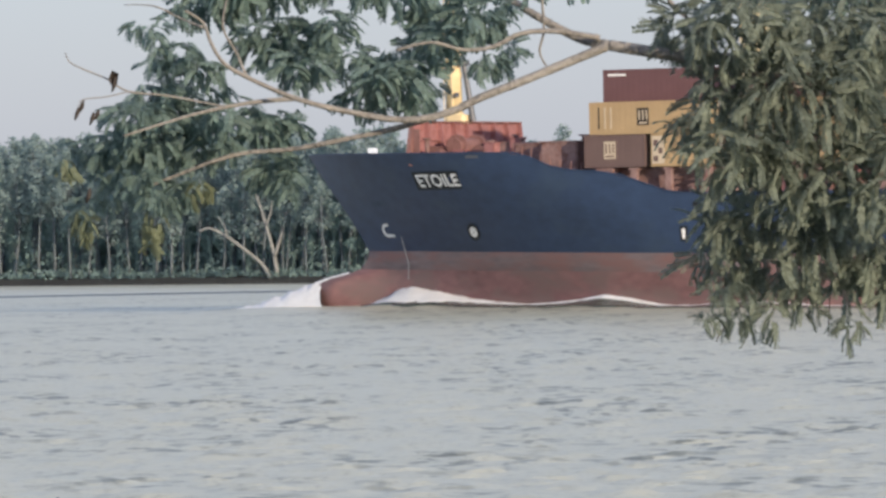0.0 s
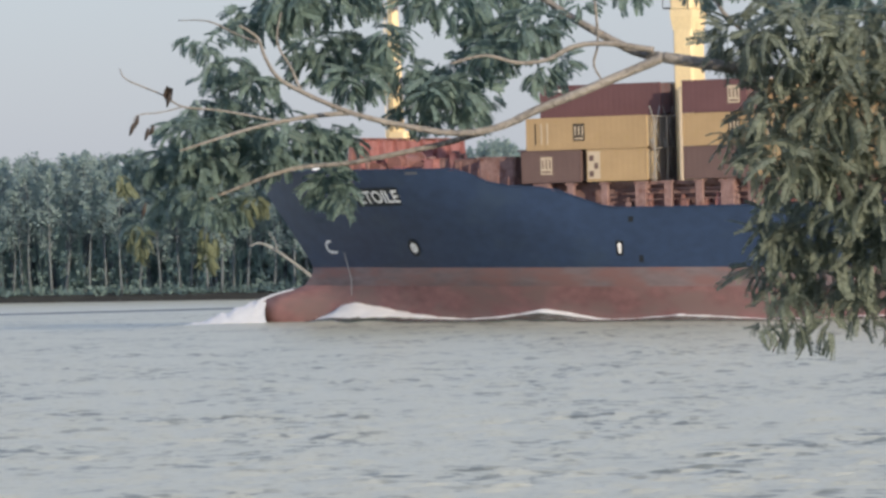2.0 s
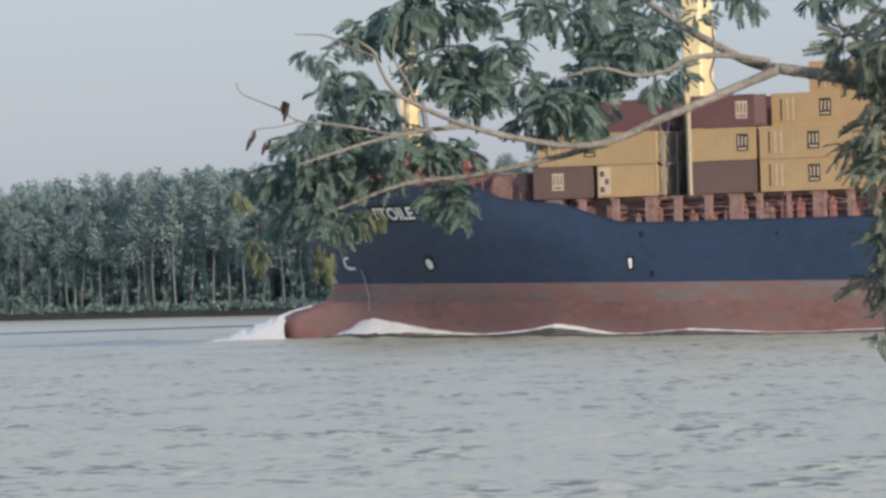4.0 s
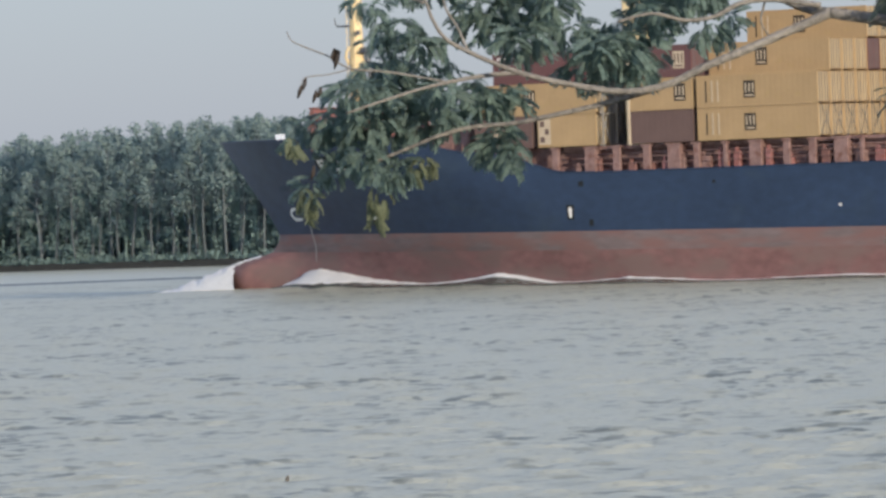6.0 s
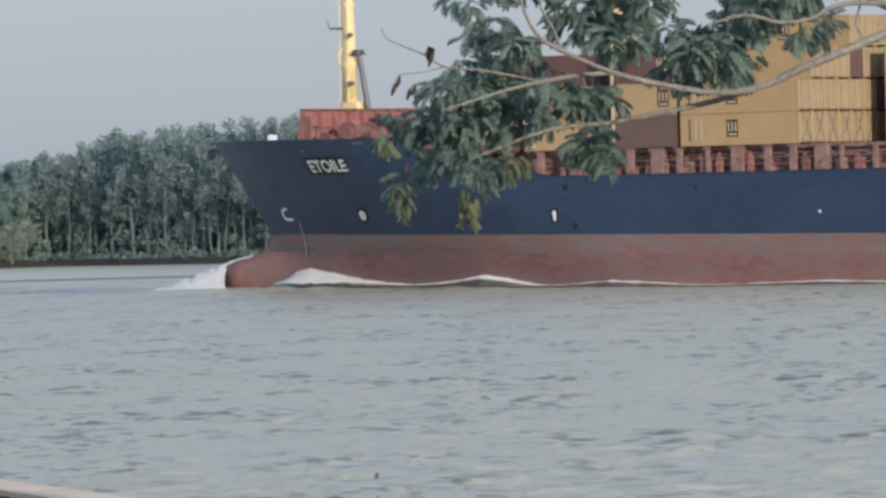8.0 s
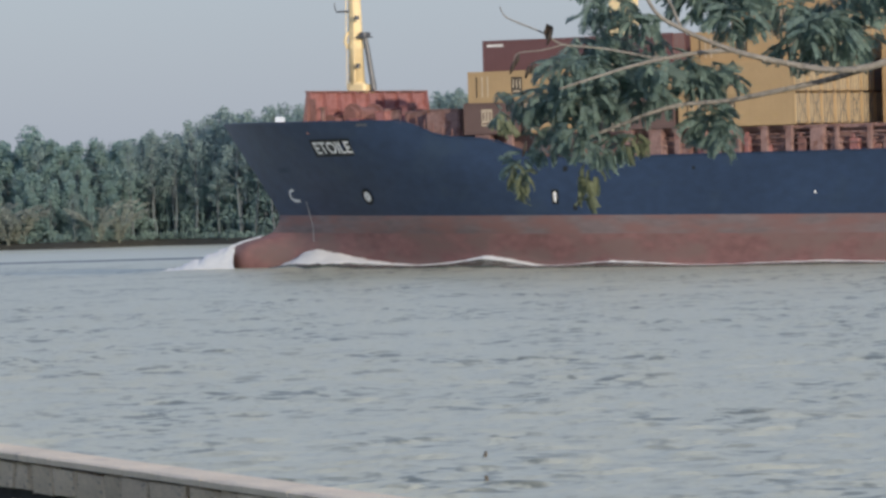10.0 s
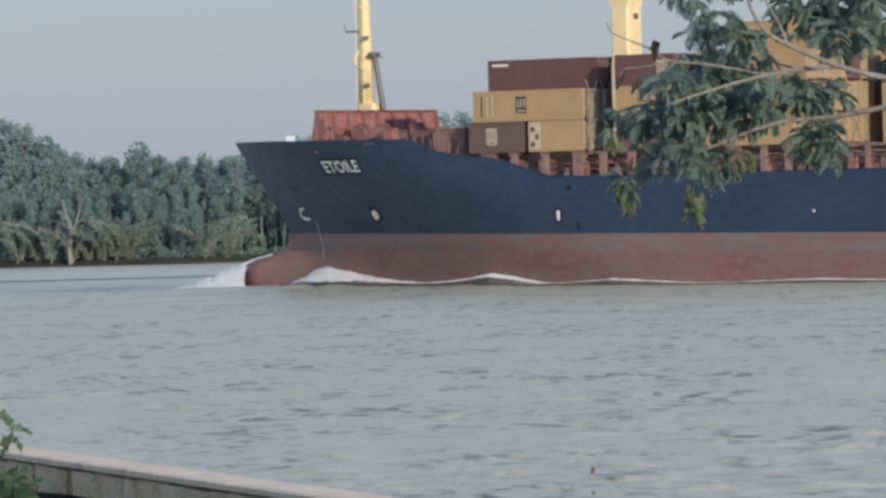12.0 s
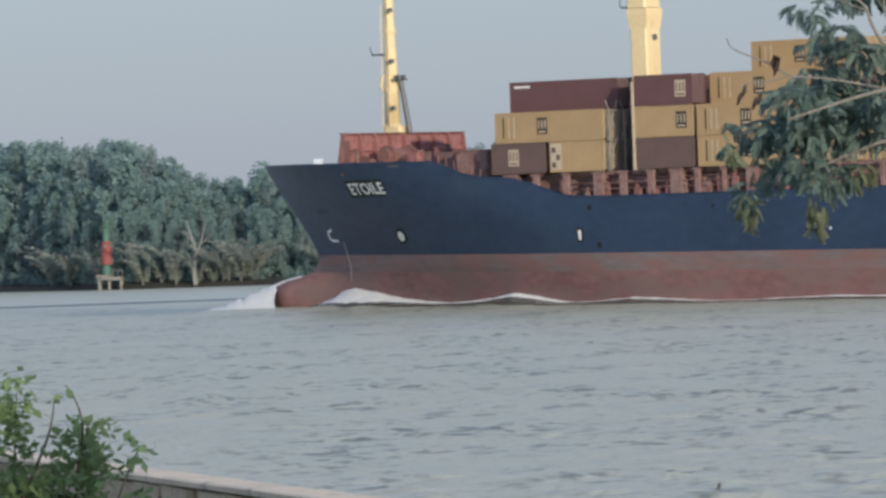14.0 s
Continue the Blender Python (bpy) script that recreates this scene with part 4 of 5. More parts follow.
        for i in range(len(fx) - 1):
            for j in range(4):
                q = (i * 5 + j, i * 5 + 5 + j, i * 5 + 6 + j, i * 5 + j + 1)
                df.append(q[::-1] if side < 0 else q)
        part("wave_face", (dv, df), M_WAVE, wave, "wave face under the foam with its shade painted dark", True)
        part("foam_crest", (fv, ff), M_FOAM, wave, "white foam crest along the hull", True)
    # spray thrown up ahead of the bulb, heaped against its nose and parting over it
    v, f = [], []
    n, m = 40, 22
    for i in range(n):
        a = i / (n - 1)
        x = -15.2 + a * 9.4
        top = 0.4 + 2.4 * (0.35 * a + 0.65 * a * a * (3 - 2 * a))
        top += 0.3 * noise.noise((x * 0.75, 2, 6)) * min(1, 3 * a) * (1.2 - a)
        width = 0.7 + 2.9 * a ** 0.7
        for j in range(m):
            b = j / (m - 1) * 2 - 1
            z = 0.35 + (top - 0.35) * (1 - abs(b) ** 1.6)
            z += 0.22 * noise.noise((x * 1.3, b * 3.5, 4)) * (1 - abs(b)) + 0.08 * noise.noise((x * 3.3, b * 8, 4))
            v.append((x + 0.25 * noise.noise((x, b * 4, 9)) + (0.5 + 1.5 * a) * abs(b) ** 2, CL + b * width, z))
    for i in range(n - 1):
        for j in range(m - 1):
            f.append((i * m + j, i * m + m + j, i * m + m + j + 1, i * m + j + 1))
    part("spray", (v, f), M_FOAM, wave, "white spray heaped ahead of the bulbous bow", True)
    # a thin sheet of broken water running up over the bulb
    v, f = [], []
    for i in range(22):
        a = i / 21
        x = -7.6 + 4.6 * a
        z = lerp_table(x, ((-7.6, 1.9), (-7.0, 2.55), (-6.5, 2.85), (-5.0, 3.3), (-3.2, 3.68), (-2.0, 3.95)))
        z += 0.07 * noise.noise((x * 2.2, 1, 4))
        w = 0.85 - 0.55 * a
        for d, dz in ((-w - 0.25, -0.5), (-w, -0.12), (0, 0.06 * (1 - a)), (w, -0.12), (w + 0.25, -0.5)):
            v.append((x, CL + d, z + dz))
    for i in range(21):
        for j in range(4):
            f.append((i * 5 + j, i * 5 + 5 + j, i * 5 + 6 + j, i * 5 + j + 1))
    part("water_sheet", (v, f), M_FOAM, wave, "thin white water sheet over the bulb", True)
    return wave


wave = bow_wave()

# ---- the woods on the far bank ----
def leaf_cloud(centres, per, size, r, droop=0.0):
    """Many small leaf clumps, each a bent four-cornered blade, scattered in ellipsoids (x, y, z, rx, rz)."""
    v, f = [], []
    for cx, cy, cz, rx, rz in centres:
        for _ in range(per):
            while True:
                p = Vector((r.uniform(-1, 1), r.uniform(-1, 1), r.uniform(-1, 1)))
                if 0.2 < p.length < 1:
                    break
            c = Vector((cx + p.x * rx, cy + p.y * rx, cz + p.z * rz))
            a = Vector((r.gauss(0, 1), r.gauss(0, 1), r.gauss(0, 0.7) - droop)).normalized()
            b = a.cross(Vector((r.gauss(0, 1), r.gauss(0, 1), r.gauss(0, 1)))).normalized()
            s = size * r.uniform(0.5, 1.3)
            k = len(v)
            v += [tuple(c - a * s), tuple(c + b * s * 0.45), tuple(c + a * s), tuple(c - b * s * 0.45 + Vector((0, 0, 0.1 * s)))]
            f.append((k, k + 1, k + 2, k + 3))
    return v, f


def tall_tree(seed, h):
    """A slender tree with a long pale trunk and a narrow feathery crown."""
    r = random.Random(seed)
    t = thing("tree", "tall slender tree with a pale trunk and feathery crown", "tree", "trees on the far bank")
    lean = r.uniform(-.06, .06)
    pts = [(lean * z + 0.25 * math.sin(z * 0.35 + seed), 0.2 * math.cos(z * 0.3), z) for z in np.linspace(-0.4, h * 0.93, 9)]
    shapes = [tube(pts, [0.19 * (1 - k / 10) + 0.02 for k in range(9)], 6)]
    centres = []
    z = h * r.uniform(0.3, 0.5)
    while z < h:
        a = (z / h)
        q = r.uniform(0, 6.28)
        ln = (0.6 + 2.3 * math.sin(min(1, (1 - a) * 1.7) * 1.57)) * r.uniform(0.5, 1.1)
        x0 = lean * z
        end = (x0 + ln * math.cos(q), ln * math.sin(q), z + ln * 0.5)
        shapes.append(tube([(x0, 0, z - 0.6), ((x0 + end[0]) / 2, end[1] / 2, z + ln * 0.15), end], [0.07, 0.05, 0.02], 4))
        centres.append((end[0] * 0.9, end[1] * 0.9, end[2] + 0.2, 0.75 + 0.25 * ln, 0.9 + 0.2 * ln))
        z += r.uniform(0.45, 0.85)
    centres.append((lean * h, 0, h - 0.4, 0.6, 1.3))
    part("trunk", join(*shapes), M_TRUNK, t, "thin pale trunk with short limbs", True)
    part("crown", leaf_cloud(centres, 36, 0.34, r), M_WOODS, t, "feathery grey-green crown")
    return t


def bushy_tree(seed, h):
    """A round-headed mangrove tree, leafy nearly to the ground."""
    r = random.Random(seed)
    t = thing("tree", "bushy green mangrove tree leafy to the ground", "tree", "trees on the far bank")
    shapes = [tube([(0, 0, -0.4), (0.2, 0, h * 0.3), (0.1, 0.2, h * 0.6), (0, 0, h * 0.85)], [0.26, 0.2, 0.13, 0.04], 6)]
    centres = []
    for k in range(26):
        a = r.uniform(0.12, 1.0)
        w = 2.6 * math.sin(min(1.0, (1.08 - a) * 1.5) * 1.57) * (0.6 if a < 0.25 else 1)
        q = r.uniform(0, 6.28)
        p = (w * r.uniform(0.4, 1) * math.cos(q), w * r.uniform(0.4, 1) * math.sin(q), a * h)
        if k % 3 == 0:
            shapes.append(tube([(0.1, 0, a * h * 0.6), (p[0] * 0.6, p[1] * 0.6, a * h * 0.9), p], [0.09, 0.06, 0.02], 4))
        centres.append((*p, r.uniform(0.8, 1.35), r.uniform(0.9, 1.6)))
    centres.append((0, 0, h * 0.95, 0.8, 1.4))
    part("trunk", join(*shapes), M_TRUNK, t, "pale branching trunk", True)
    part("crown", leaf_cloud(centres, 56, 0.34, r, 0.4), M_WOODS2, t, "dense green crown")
    return t


def nipa_palm(seed):
    """A trunkless palm: arching fronds with leaflets rising from the mud."""
    r = random.Random(seed)
    t = thing("palm", "trunkless palm with dry arching fronds at the water's edge", "palm", "palms at the water's edge")
    for k in range(11):
        q = r.uniform(0, 6.28)
        ln = r.uniform(6.0, 9.6)
        d = Vector((math.cos(q), math.sin(q), 0))
        pts = [d * (ln * 0.62 * s ** 1.5) + Vector((0, 0, ln * (1.35 * s - 0.62 * s * s) - 0.2)) for s in np.linspace(0, 1, 8)]
        v, f = tube(pts, [0.09 - 0.009 * i for i in range(8)], 4)
        side = d.cross(Vector((0, 0, 1)))
        for i in range(2, 15):
            s = i / 14
            p = d * (ln * 0.62 * s ** 1.5) + Vector((0, 0, ln * (1.35 * s - 0.62 * s * s) - 0.2))
            for sg in (-1, 1):
                tip = p + side * sg * 0.95 * (1.1 - 0.5 * s) + d * 0.4 + Vector((0, 0, r.uniform(-0.5, 0.1)))
                n = len(v)
                w = Vector((0, 0, 0.12)) + d * 0.2
                v += [tuple(p - w), tuple(p + w), tuple(tip)]
                f.append((n, n + 1, n + 2))
        part("frond", (v, f), M_PALM, t)
    return t


SKYLINE = ((-400, 23), (-130, 23), (-122, 22.4), (-113, 22.6), (-104, 21.5), (-98, 20), (-95, 17), (-89, 15.6), (-83, 18.0), (-79, 15.8), (-72, 16.2), (-66, 17), (-60, 17.6), (-56, 19.6), (-50, 20.5), (-36, 20.8), (-28, 21.6), (-20, 21.6), (-10, 22), (60, 22), (400, 22))


def woods():
    talls = [tall_tree(i, 1.0 * hh) for i, hh in enumerate((20.5, 19.5, 18.5, 20, 17.5, 19))]
    bushes = [bushy_tree(50 + i, hh) for i, hh in enumerate((16, 14.5, 15.5, 13.5, 15))]
    hts_t, hts_b = (20.5, 19.5, 18.5, 20, 17.5, 19), (16, 14.5, 15.5, 13.5, 15)
    used = set()
    r = random.Random(21)

    def put(lib, hts, x, y, h):
        i = r.randrange(len(lib))
        s = h / hts[i]
        m = Matrix.LocRotScale((x, y, 1.0), Euler((0, 0, r.uniform(0, 6.28))), None)
        if id(lib[i]) not in used:
            used.add(id(lib[i]))
            ob = lib[i]
        else:
            ob = copy_thing(lib[i], m)
        ob.matrix_basis = Matrix.LocRotScale((x, y, 1.0), Euler((0, 0, r.uniform(0, 6.28))), (s * r.uniform(0.9, 1.15), s * r.uniform(0.9, 1.15), s))

    def place(x, row):
        y = bank_y(x) + 3.5 + row * 4.2 + r.uniform(-1.5, 1.5)
        top = (lerp_table(x * 1030 / y, SKYLINE) - 8) * y / 1030 + 8 - 1.0
        if x > -70 and row > 4 and r.random() < 0.6:
            return bushes, hts_b, x, y, top * r.uniform(0.8, 0.97)
        if x > -70:
            return talls, hts_t, x, y, top * (r.uniform(0.84, 1.02) if row > 0 else r.uniform(0.6, 0.95))
        f = min(1.0, 0.5 + 0.14 * row)
        if r.random() < 0.82:
            return bushes, hts_b, x, y, max(5.0, top * f * r.uniform(0.85, 1.02))
        return talls, hts_t, x, y, top * f * r.uniform(0.9, 1.02)

    for row in range(4):
        x = -140.0 + r.uniform(0, 2)
        while x < 48:
            put(*place(x, row))
            x += r.uniform(2.3, 3.9)
    # the deep woods behind, past counting
    groups = {}
    for row in range(4, 8):
        x = -142.0
        while x < 60:
            lib, hts, px, py, h = place(x, row)
            i = r.randrange(len(lib))
            k = h / hts[i]
            q = r.uniform(0, 6.28)
            for ch in lib[i].children:
                co = np.empty(len(ch.data.vertices) * 3)
                ch.data.vertices.foreach_get("co", co)
                co = co.reshape(-1, 3) * k
                c, sn = math.cos(q), math.sin(q)
                co = np.stack([co[:, 0] * c - co[:, 1] * sn + px, co[:, 0] * sn + co[:, 1] * c + py, co[:, 2] + 1.0], 1)
                vs, fs = groups.setdefault(ch.data.materials[0].name, ([], []))
                n0 = len(vs)
                vs.extend(map(tuple, co))
                fs.extend(tuple(j + n0 for j in p.vertices) for p in ch.data.polygons)
            x += r.uniform(2.6, 4.4)
    # leafy understorey that closes the view between the trunks
    for row in range(8):
        x = -80.0
        while x < 60:
            i = r.randrange(len(bushes))
            k = r.uniform(7.0, 12.5) / hts_b[i]
            co = np.empty(len(bushes[i].children[1].data.vertices) * 3)
            ch = bushes[i].children[1]
            ch.data.vertices.foreach_get("co", co)
            co = co.reshape(-1, 3) * k + np.array((x, bank_y(x) + 7 + row * 4.0, 0.6))
            vs, fs = groups.setdefault("mangrove_foliage", ([], []))
            n0 = len(vs)
            vs.extend(map(tuple, co))
            fs.extend(tuple(j + n0 for j in p.vertices) for p in ch.data.polygons)
            x += r.uniform(2.2, 3.6)
    # a close hedge of foliage at the back of the strip
    hedge = []
    x = -95.0
    while x < 62:
        for q in range(3):
            hedge.append((x + r.uniform(-.6, .6), bank_y(x) + 42 + r.uniform(-2, 2), 2.5 + q * 4.2 + r.uniform(-1, 1), 2.0, 2.6))
        x += 1.5
    hv, hf = leaf_cloud(hedge, 60, 0.75, r)
    vs, fs = groups["mangrove_foliage"]
    n0 = len(vs)
    vs.extend(hv)
    fs.extend(tuple(j + n0 for j in p) for p in hf)
    # saplings and scrub that stand close behind the first trunks
    scrub = []
    x = -72.0
    while x < 62:
        for z in (1.6, 3.8, 6.2, 8.8, 11.0):
            if r.random() < 0.8:
                scrub.append((x + r.uniform(-.7, .7), bank_y(x) + r.uniform(5.0, 8.5), z + r.uniform(-1, 1), r.uniform(0.8, 1.5), r.uniform(1.0, 1.8)))
        x += 1.25
    hv, hf = leaf_cloud(scrub, 46, 0.36, r)
    n0 = len(vs)
    vs.extend(hv)
    fs.extend(tuple(j + n0 for j in p) for p in hf)
    deep = thing("deep_woods", "dense woods behind the bank trees", "woods", kind="stuff")
    for name, (vs, fs) in groups.items():
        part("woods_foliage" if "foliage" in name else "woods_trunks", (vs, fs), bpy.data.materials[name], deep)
    palms = [nipa_palm(i) for i in range(4)]
    xs = [-121, -117.5, -112, -104.5, -101.5, -99, -95.5, -93, -90.5, -88.5, -86.5, -74.5, -71.5]
    for i, x in enumerate(xs):
        m = pose(x, bank_y(x) + r.uniform(-0.3, 1.8), 0.5, 0, 0, r.uniform(0, 360))
        if i < 4:
            palms[i].matrix_basis = m
        else:
            copy_thing(palms[i % 4], m)


woods()


def leaning_tree():
    """A bare, forked, leaning tree at the water's edge."""
    t = thing("tree", "bare pale tree with leaning forked trunk on the far bank", "tree")
    y = bank_y(15.0) - 0.5
    for pts, r0, r1 in ((((16.9, 0.4), (16.4, 4.2), (15.3, 8.4), (14.4, 11.5), (13.5, 13.8)), 0.34, 0.12),
                        (((16.5, 3.9), (17.4, 6.6), (18.2, 9.4), (18.9, 12), (19.3, 14.3)), 0.26, 0.1),
                        (((16.0, 0.6), (14.6, 2.9), (11.9, 5.2), (9.6, 6.9), (7.4, 8.0), (5.9, 7.6)), 0.3, 0.14),
                        (((15.4, 8.2), (16.1, 10.4), (16.3, 13)), 0.14, 0.06),
                        (((9.8, 6.8), (9.4, 8.4), (8.5, 9.6)), 0.12, 0.05)):
        line = smooth_line([(x, y + 0.3 * i, z) for i, (x, z) in enumerate(pts)], 4)
        n = len(line)
        part("trunk" if r0 > 0.2 else "branch", tube(line, [r0 + (r1 - r0) * i / (n - 1) for i in range(n)], 7), M_PALEWOOD, t, "", True)


leaning_tree()


def dead_tree():
    """A bare, forked dead tree among the palms."""
    t = thing("tree", "bare pale dead tree standing among the palms", "tree")
    x0 = -95.8
    y = bank_y(x0) - 0.8
    for pts, r0, r1 in ((((0.0, 0.3), (-0.2, 3.0), (0.1, 5.8), (-0.6, 8.2), (-1.3, 10.4)), 0.42, 0.10),
                        (((0.05, 4.6), (0.9, 6.6), (1.5, 8.8), (1.7, 10.8)), 0.22, 0.07),
                        (((-0.3, 7.2), (-1.6, 8.4), (-2.4, 9.0)), 0.12, 0.05),
                        (((0.9, 6.6), (1.9, 7.4), (2.6, 8.5)), 0.11, 0.04)):
        line = smooth_line([(x0 + x, y + 0.2 * i, z) for i, (x, z) in enumerate(pts)], 4)
        n = len(line)
        part("trunk" if r0 > 0.3 else "branch", tube(line, [r0 + (r1 - r0) * i / (n - 1) for i in range(n)], 7), M_PALEWOOD, t, "", True)


dead_tree()


def undergrowth():
    """Low scrub and roots along the water's edge, uncounted."""
    r = random.Random(31)
    centres = []
    x = -140.0
    while x < 60:
        y = bank_y(x)
        hh = r.uniform(0.6, 1.6) if x > -70 else r.uniform(1.0, 2.6)
        centres.append((x, y + r.uniform(1.5, 5), 0.9 + hh * 0.4, r.uniform(0.9, 1.8), hh * 0.7))
        x += 0.75
    v, f = leaf_cloud(centres, 46, 0.30, r)
    ob = new("undergrowth", mesh_from("undergrowth", v, f, M_WOODS2))
    tagged(ob, "low dark scrub along the muddy bank", "undergrowth", kind="stuff")


undergrowth()


def beacon():
    y = bank_y(-110.2) - 3.2
    b = thing("navigation_beacon", "green and red banded river beacon on a concrete pile platform", "beacon", at=pose(-110.2, y, 0))
    part("platform", join(box(-1.5, 2.6, -1.4, 1.4, 1.55, 2.05, 0.1), box(-1.7, 0.9, -1.2, 1.2, 2.05, 2.4, 0.1)), M_CONC, b, "grey concrete platform")
    for px, py in ((-1.2, -1.1), (0.4, -1.1), (2.2, -1.1), (-1.2, 1.1), (2.2, 1.1)):
        part("pile", tube([(px, py, -1.5), (px, py, 1.6)], [0.24, 0.24], 10), M_CONC, b)

    def band(z0, z1, r0, r1, m, label=""):
        return part("column_band", tube([(0, 0, z0), (0, 0, z0 + 0.05), (0, 0, z1)], [r0, r0, r1], 16), m, b, label, True)

    band(2.4, 4.0, 0.66, 0.66, M_BEACON_G, "green painted lower band")
    band(4.0, 6.0, 0.84, 0.84, M_BEACON_R, "red painted band")
    band(6.0, 7.6, 0.80, 0.72, M_BEACON_R, "red painted band")
    band(7.6, 9.8, 0.52, 0.45, M_BEACON_G, "green painted upper band")
    part("lantern_gallery", join(tube([(0, 0, 9.8), (0, 0, 9.95)], [0.95, 0.95], 16), tube([(0, 0, 10.2), (0, 0, 10.7)], [0.35, 0.3], 12)), M_BEACON_G, b)
    part("ladder", join(tube([(0.95, -0.2, 2.4), (0.95, -0.2, 9.8)], [0.05, 0.05], 5), tube([(0.95, 0.2, 2.4), (0.95, 0.2, 9.8)], [0.05, 0.05], 5)), M_STEEL, b)
    part("guard_rail", join(*[tube([(px, -1.2, 2.0), (px, -1.2, 3.1)], [0.05, 0.05], 5) for px in (1.0, 1.8, 2.5)], tube([(1.0, -1.2, 3.1), (2.5, -1.2, 3.1)], [0.05, 0.05], 5)), M_CONC, b)


beacon()

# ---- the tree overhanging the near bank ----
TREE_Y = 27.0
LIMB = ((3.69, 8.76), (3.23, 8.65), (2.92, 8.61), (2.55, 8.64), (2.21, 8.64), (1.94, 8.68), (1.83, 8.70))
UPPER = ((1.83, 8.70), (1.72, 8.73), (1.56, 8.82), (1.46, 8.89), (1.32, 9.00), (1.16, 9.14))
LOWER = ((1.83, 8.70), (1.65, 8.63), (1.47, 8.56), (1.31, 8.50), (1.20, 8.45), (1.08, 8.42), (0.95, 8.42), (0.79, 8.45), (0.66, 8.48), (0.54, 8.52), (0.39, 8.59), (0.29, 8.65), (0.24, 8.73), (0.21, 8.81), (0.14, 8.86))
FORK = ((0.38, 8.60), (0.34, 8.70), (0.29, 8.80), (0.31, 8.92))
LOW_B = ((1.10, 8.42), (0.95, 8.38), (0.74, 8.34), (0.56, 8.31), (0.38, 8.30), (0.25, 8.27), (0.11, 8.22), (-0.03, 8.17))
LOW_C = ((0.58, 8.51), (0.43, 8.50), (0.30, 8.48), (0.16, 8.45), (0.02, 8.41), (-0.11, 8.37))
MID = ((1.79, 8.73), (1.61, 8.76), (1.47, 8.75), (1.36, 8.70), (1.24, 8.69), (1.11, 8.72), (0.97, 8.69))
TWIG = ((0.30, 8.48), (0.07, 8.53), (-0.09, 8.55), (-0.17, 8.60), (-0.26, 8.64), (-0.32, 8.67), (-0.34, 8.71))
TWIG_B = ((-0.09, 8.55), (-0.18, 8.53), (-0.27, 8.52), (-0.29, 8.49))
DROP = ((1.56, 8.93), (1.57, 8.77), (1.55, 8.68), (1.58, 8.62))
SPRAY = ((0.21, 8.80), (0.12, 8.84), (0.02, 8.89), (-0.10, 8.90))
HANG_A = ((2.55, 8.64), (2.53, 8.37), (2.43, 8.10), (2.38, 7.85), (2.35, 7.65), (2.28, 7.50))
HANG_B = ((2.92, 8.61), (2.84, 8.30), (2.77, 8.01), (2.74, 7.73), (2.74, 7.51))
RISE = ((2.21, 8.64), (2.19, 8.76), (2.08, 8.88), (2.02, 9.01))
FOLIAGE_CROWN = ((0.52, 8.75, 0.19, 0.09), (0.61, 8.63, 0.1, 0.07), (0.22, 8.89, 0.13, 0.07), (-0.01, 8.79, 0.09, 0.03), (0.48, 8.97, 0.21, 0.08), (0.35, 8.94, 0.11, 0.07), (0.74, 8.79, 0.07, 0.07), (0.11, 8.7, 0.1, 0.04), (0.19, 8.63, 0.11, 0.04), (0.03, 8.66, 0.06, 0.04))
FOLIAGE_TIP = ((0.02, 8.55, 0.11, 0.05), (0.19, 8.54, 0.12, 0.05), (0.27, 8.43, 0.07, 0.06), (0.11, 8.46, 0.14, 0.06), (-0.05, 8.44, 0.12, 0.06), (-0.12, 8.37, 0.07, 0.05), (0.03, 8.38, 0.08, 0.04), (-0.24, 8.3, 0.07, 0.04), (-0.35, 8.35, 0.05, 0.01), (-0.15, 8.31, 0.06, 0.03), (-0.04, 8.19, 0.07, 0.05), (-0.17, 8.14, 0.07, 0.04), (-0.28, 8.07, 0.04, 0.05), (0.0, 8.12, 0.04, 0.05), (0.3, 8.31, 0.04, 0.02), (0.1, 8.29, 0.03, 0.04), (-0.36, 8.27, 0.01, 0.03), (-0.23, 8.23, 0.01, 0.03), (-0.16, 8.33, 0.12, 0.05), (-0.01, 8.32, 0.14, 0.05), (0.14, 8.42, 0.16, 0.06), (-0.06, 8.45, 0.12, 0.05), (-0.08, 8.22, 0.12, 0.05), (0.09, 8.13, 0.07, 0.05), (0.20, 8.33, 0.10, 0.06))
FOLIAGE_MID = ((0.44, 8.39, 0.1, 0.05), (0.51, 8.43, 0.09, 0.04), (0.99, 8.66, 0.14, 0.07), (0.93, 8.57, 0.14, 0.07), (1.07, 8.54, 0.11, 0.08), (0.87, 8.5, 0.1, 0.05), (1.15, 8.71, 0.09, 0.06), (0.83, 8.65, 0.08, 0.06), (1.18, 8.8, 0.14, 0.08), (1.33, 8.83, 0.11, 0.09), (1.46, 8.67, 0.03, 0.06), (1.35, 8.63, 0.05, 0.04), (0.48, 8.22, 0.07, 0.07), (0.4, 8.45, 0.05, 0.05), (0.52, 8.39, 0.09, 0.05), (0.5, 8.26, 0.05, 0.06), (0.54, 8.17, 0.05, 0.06))
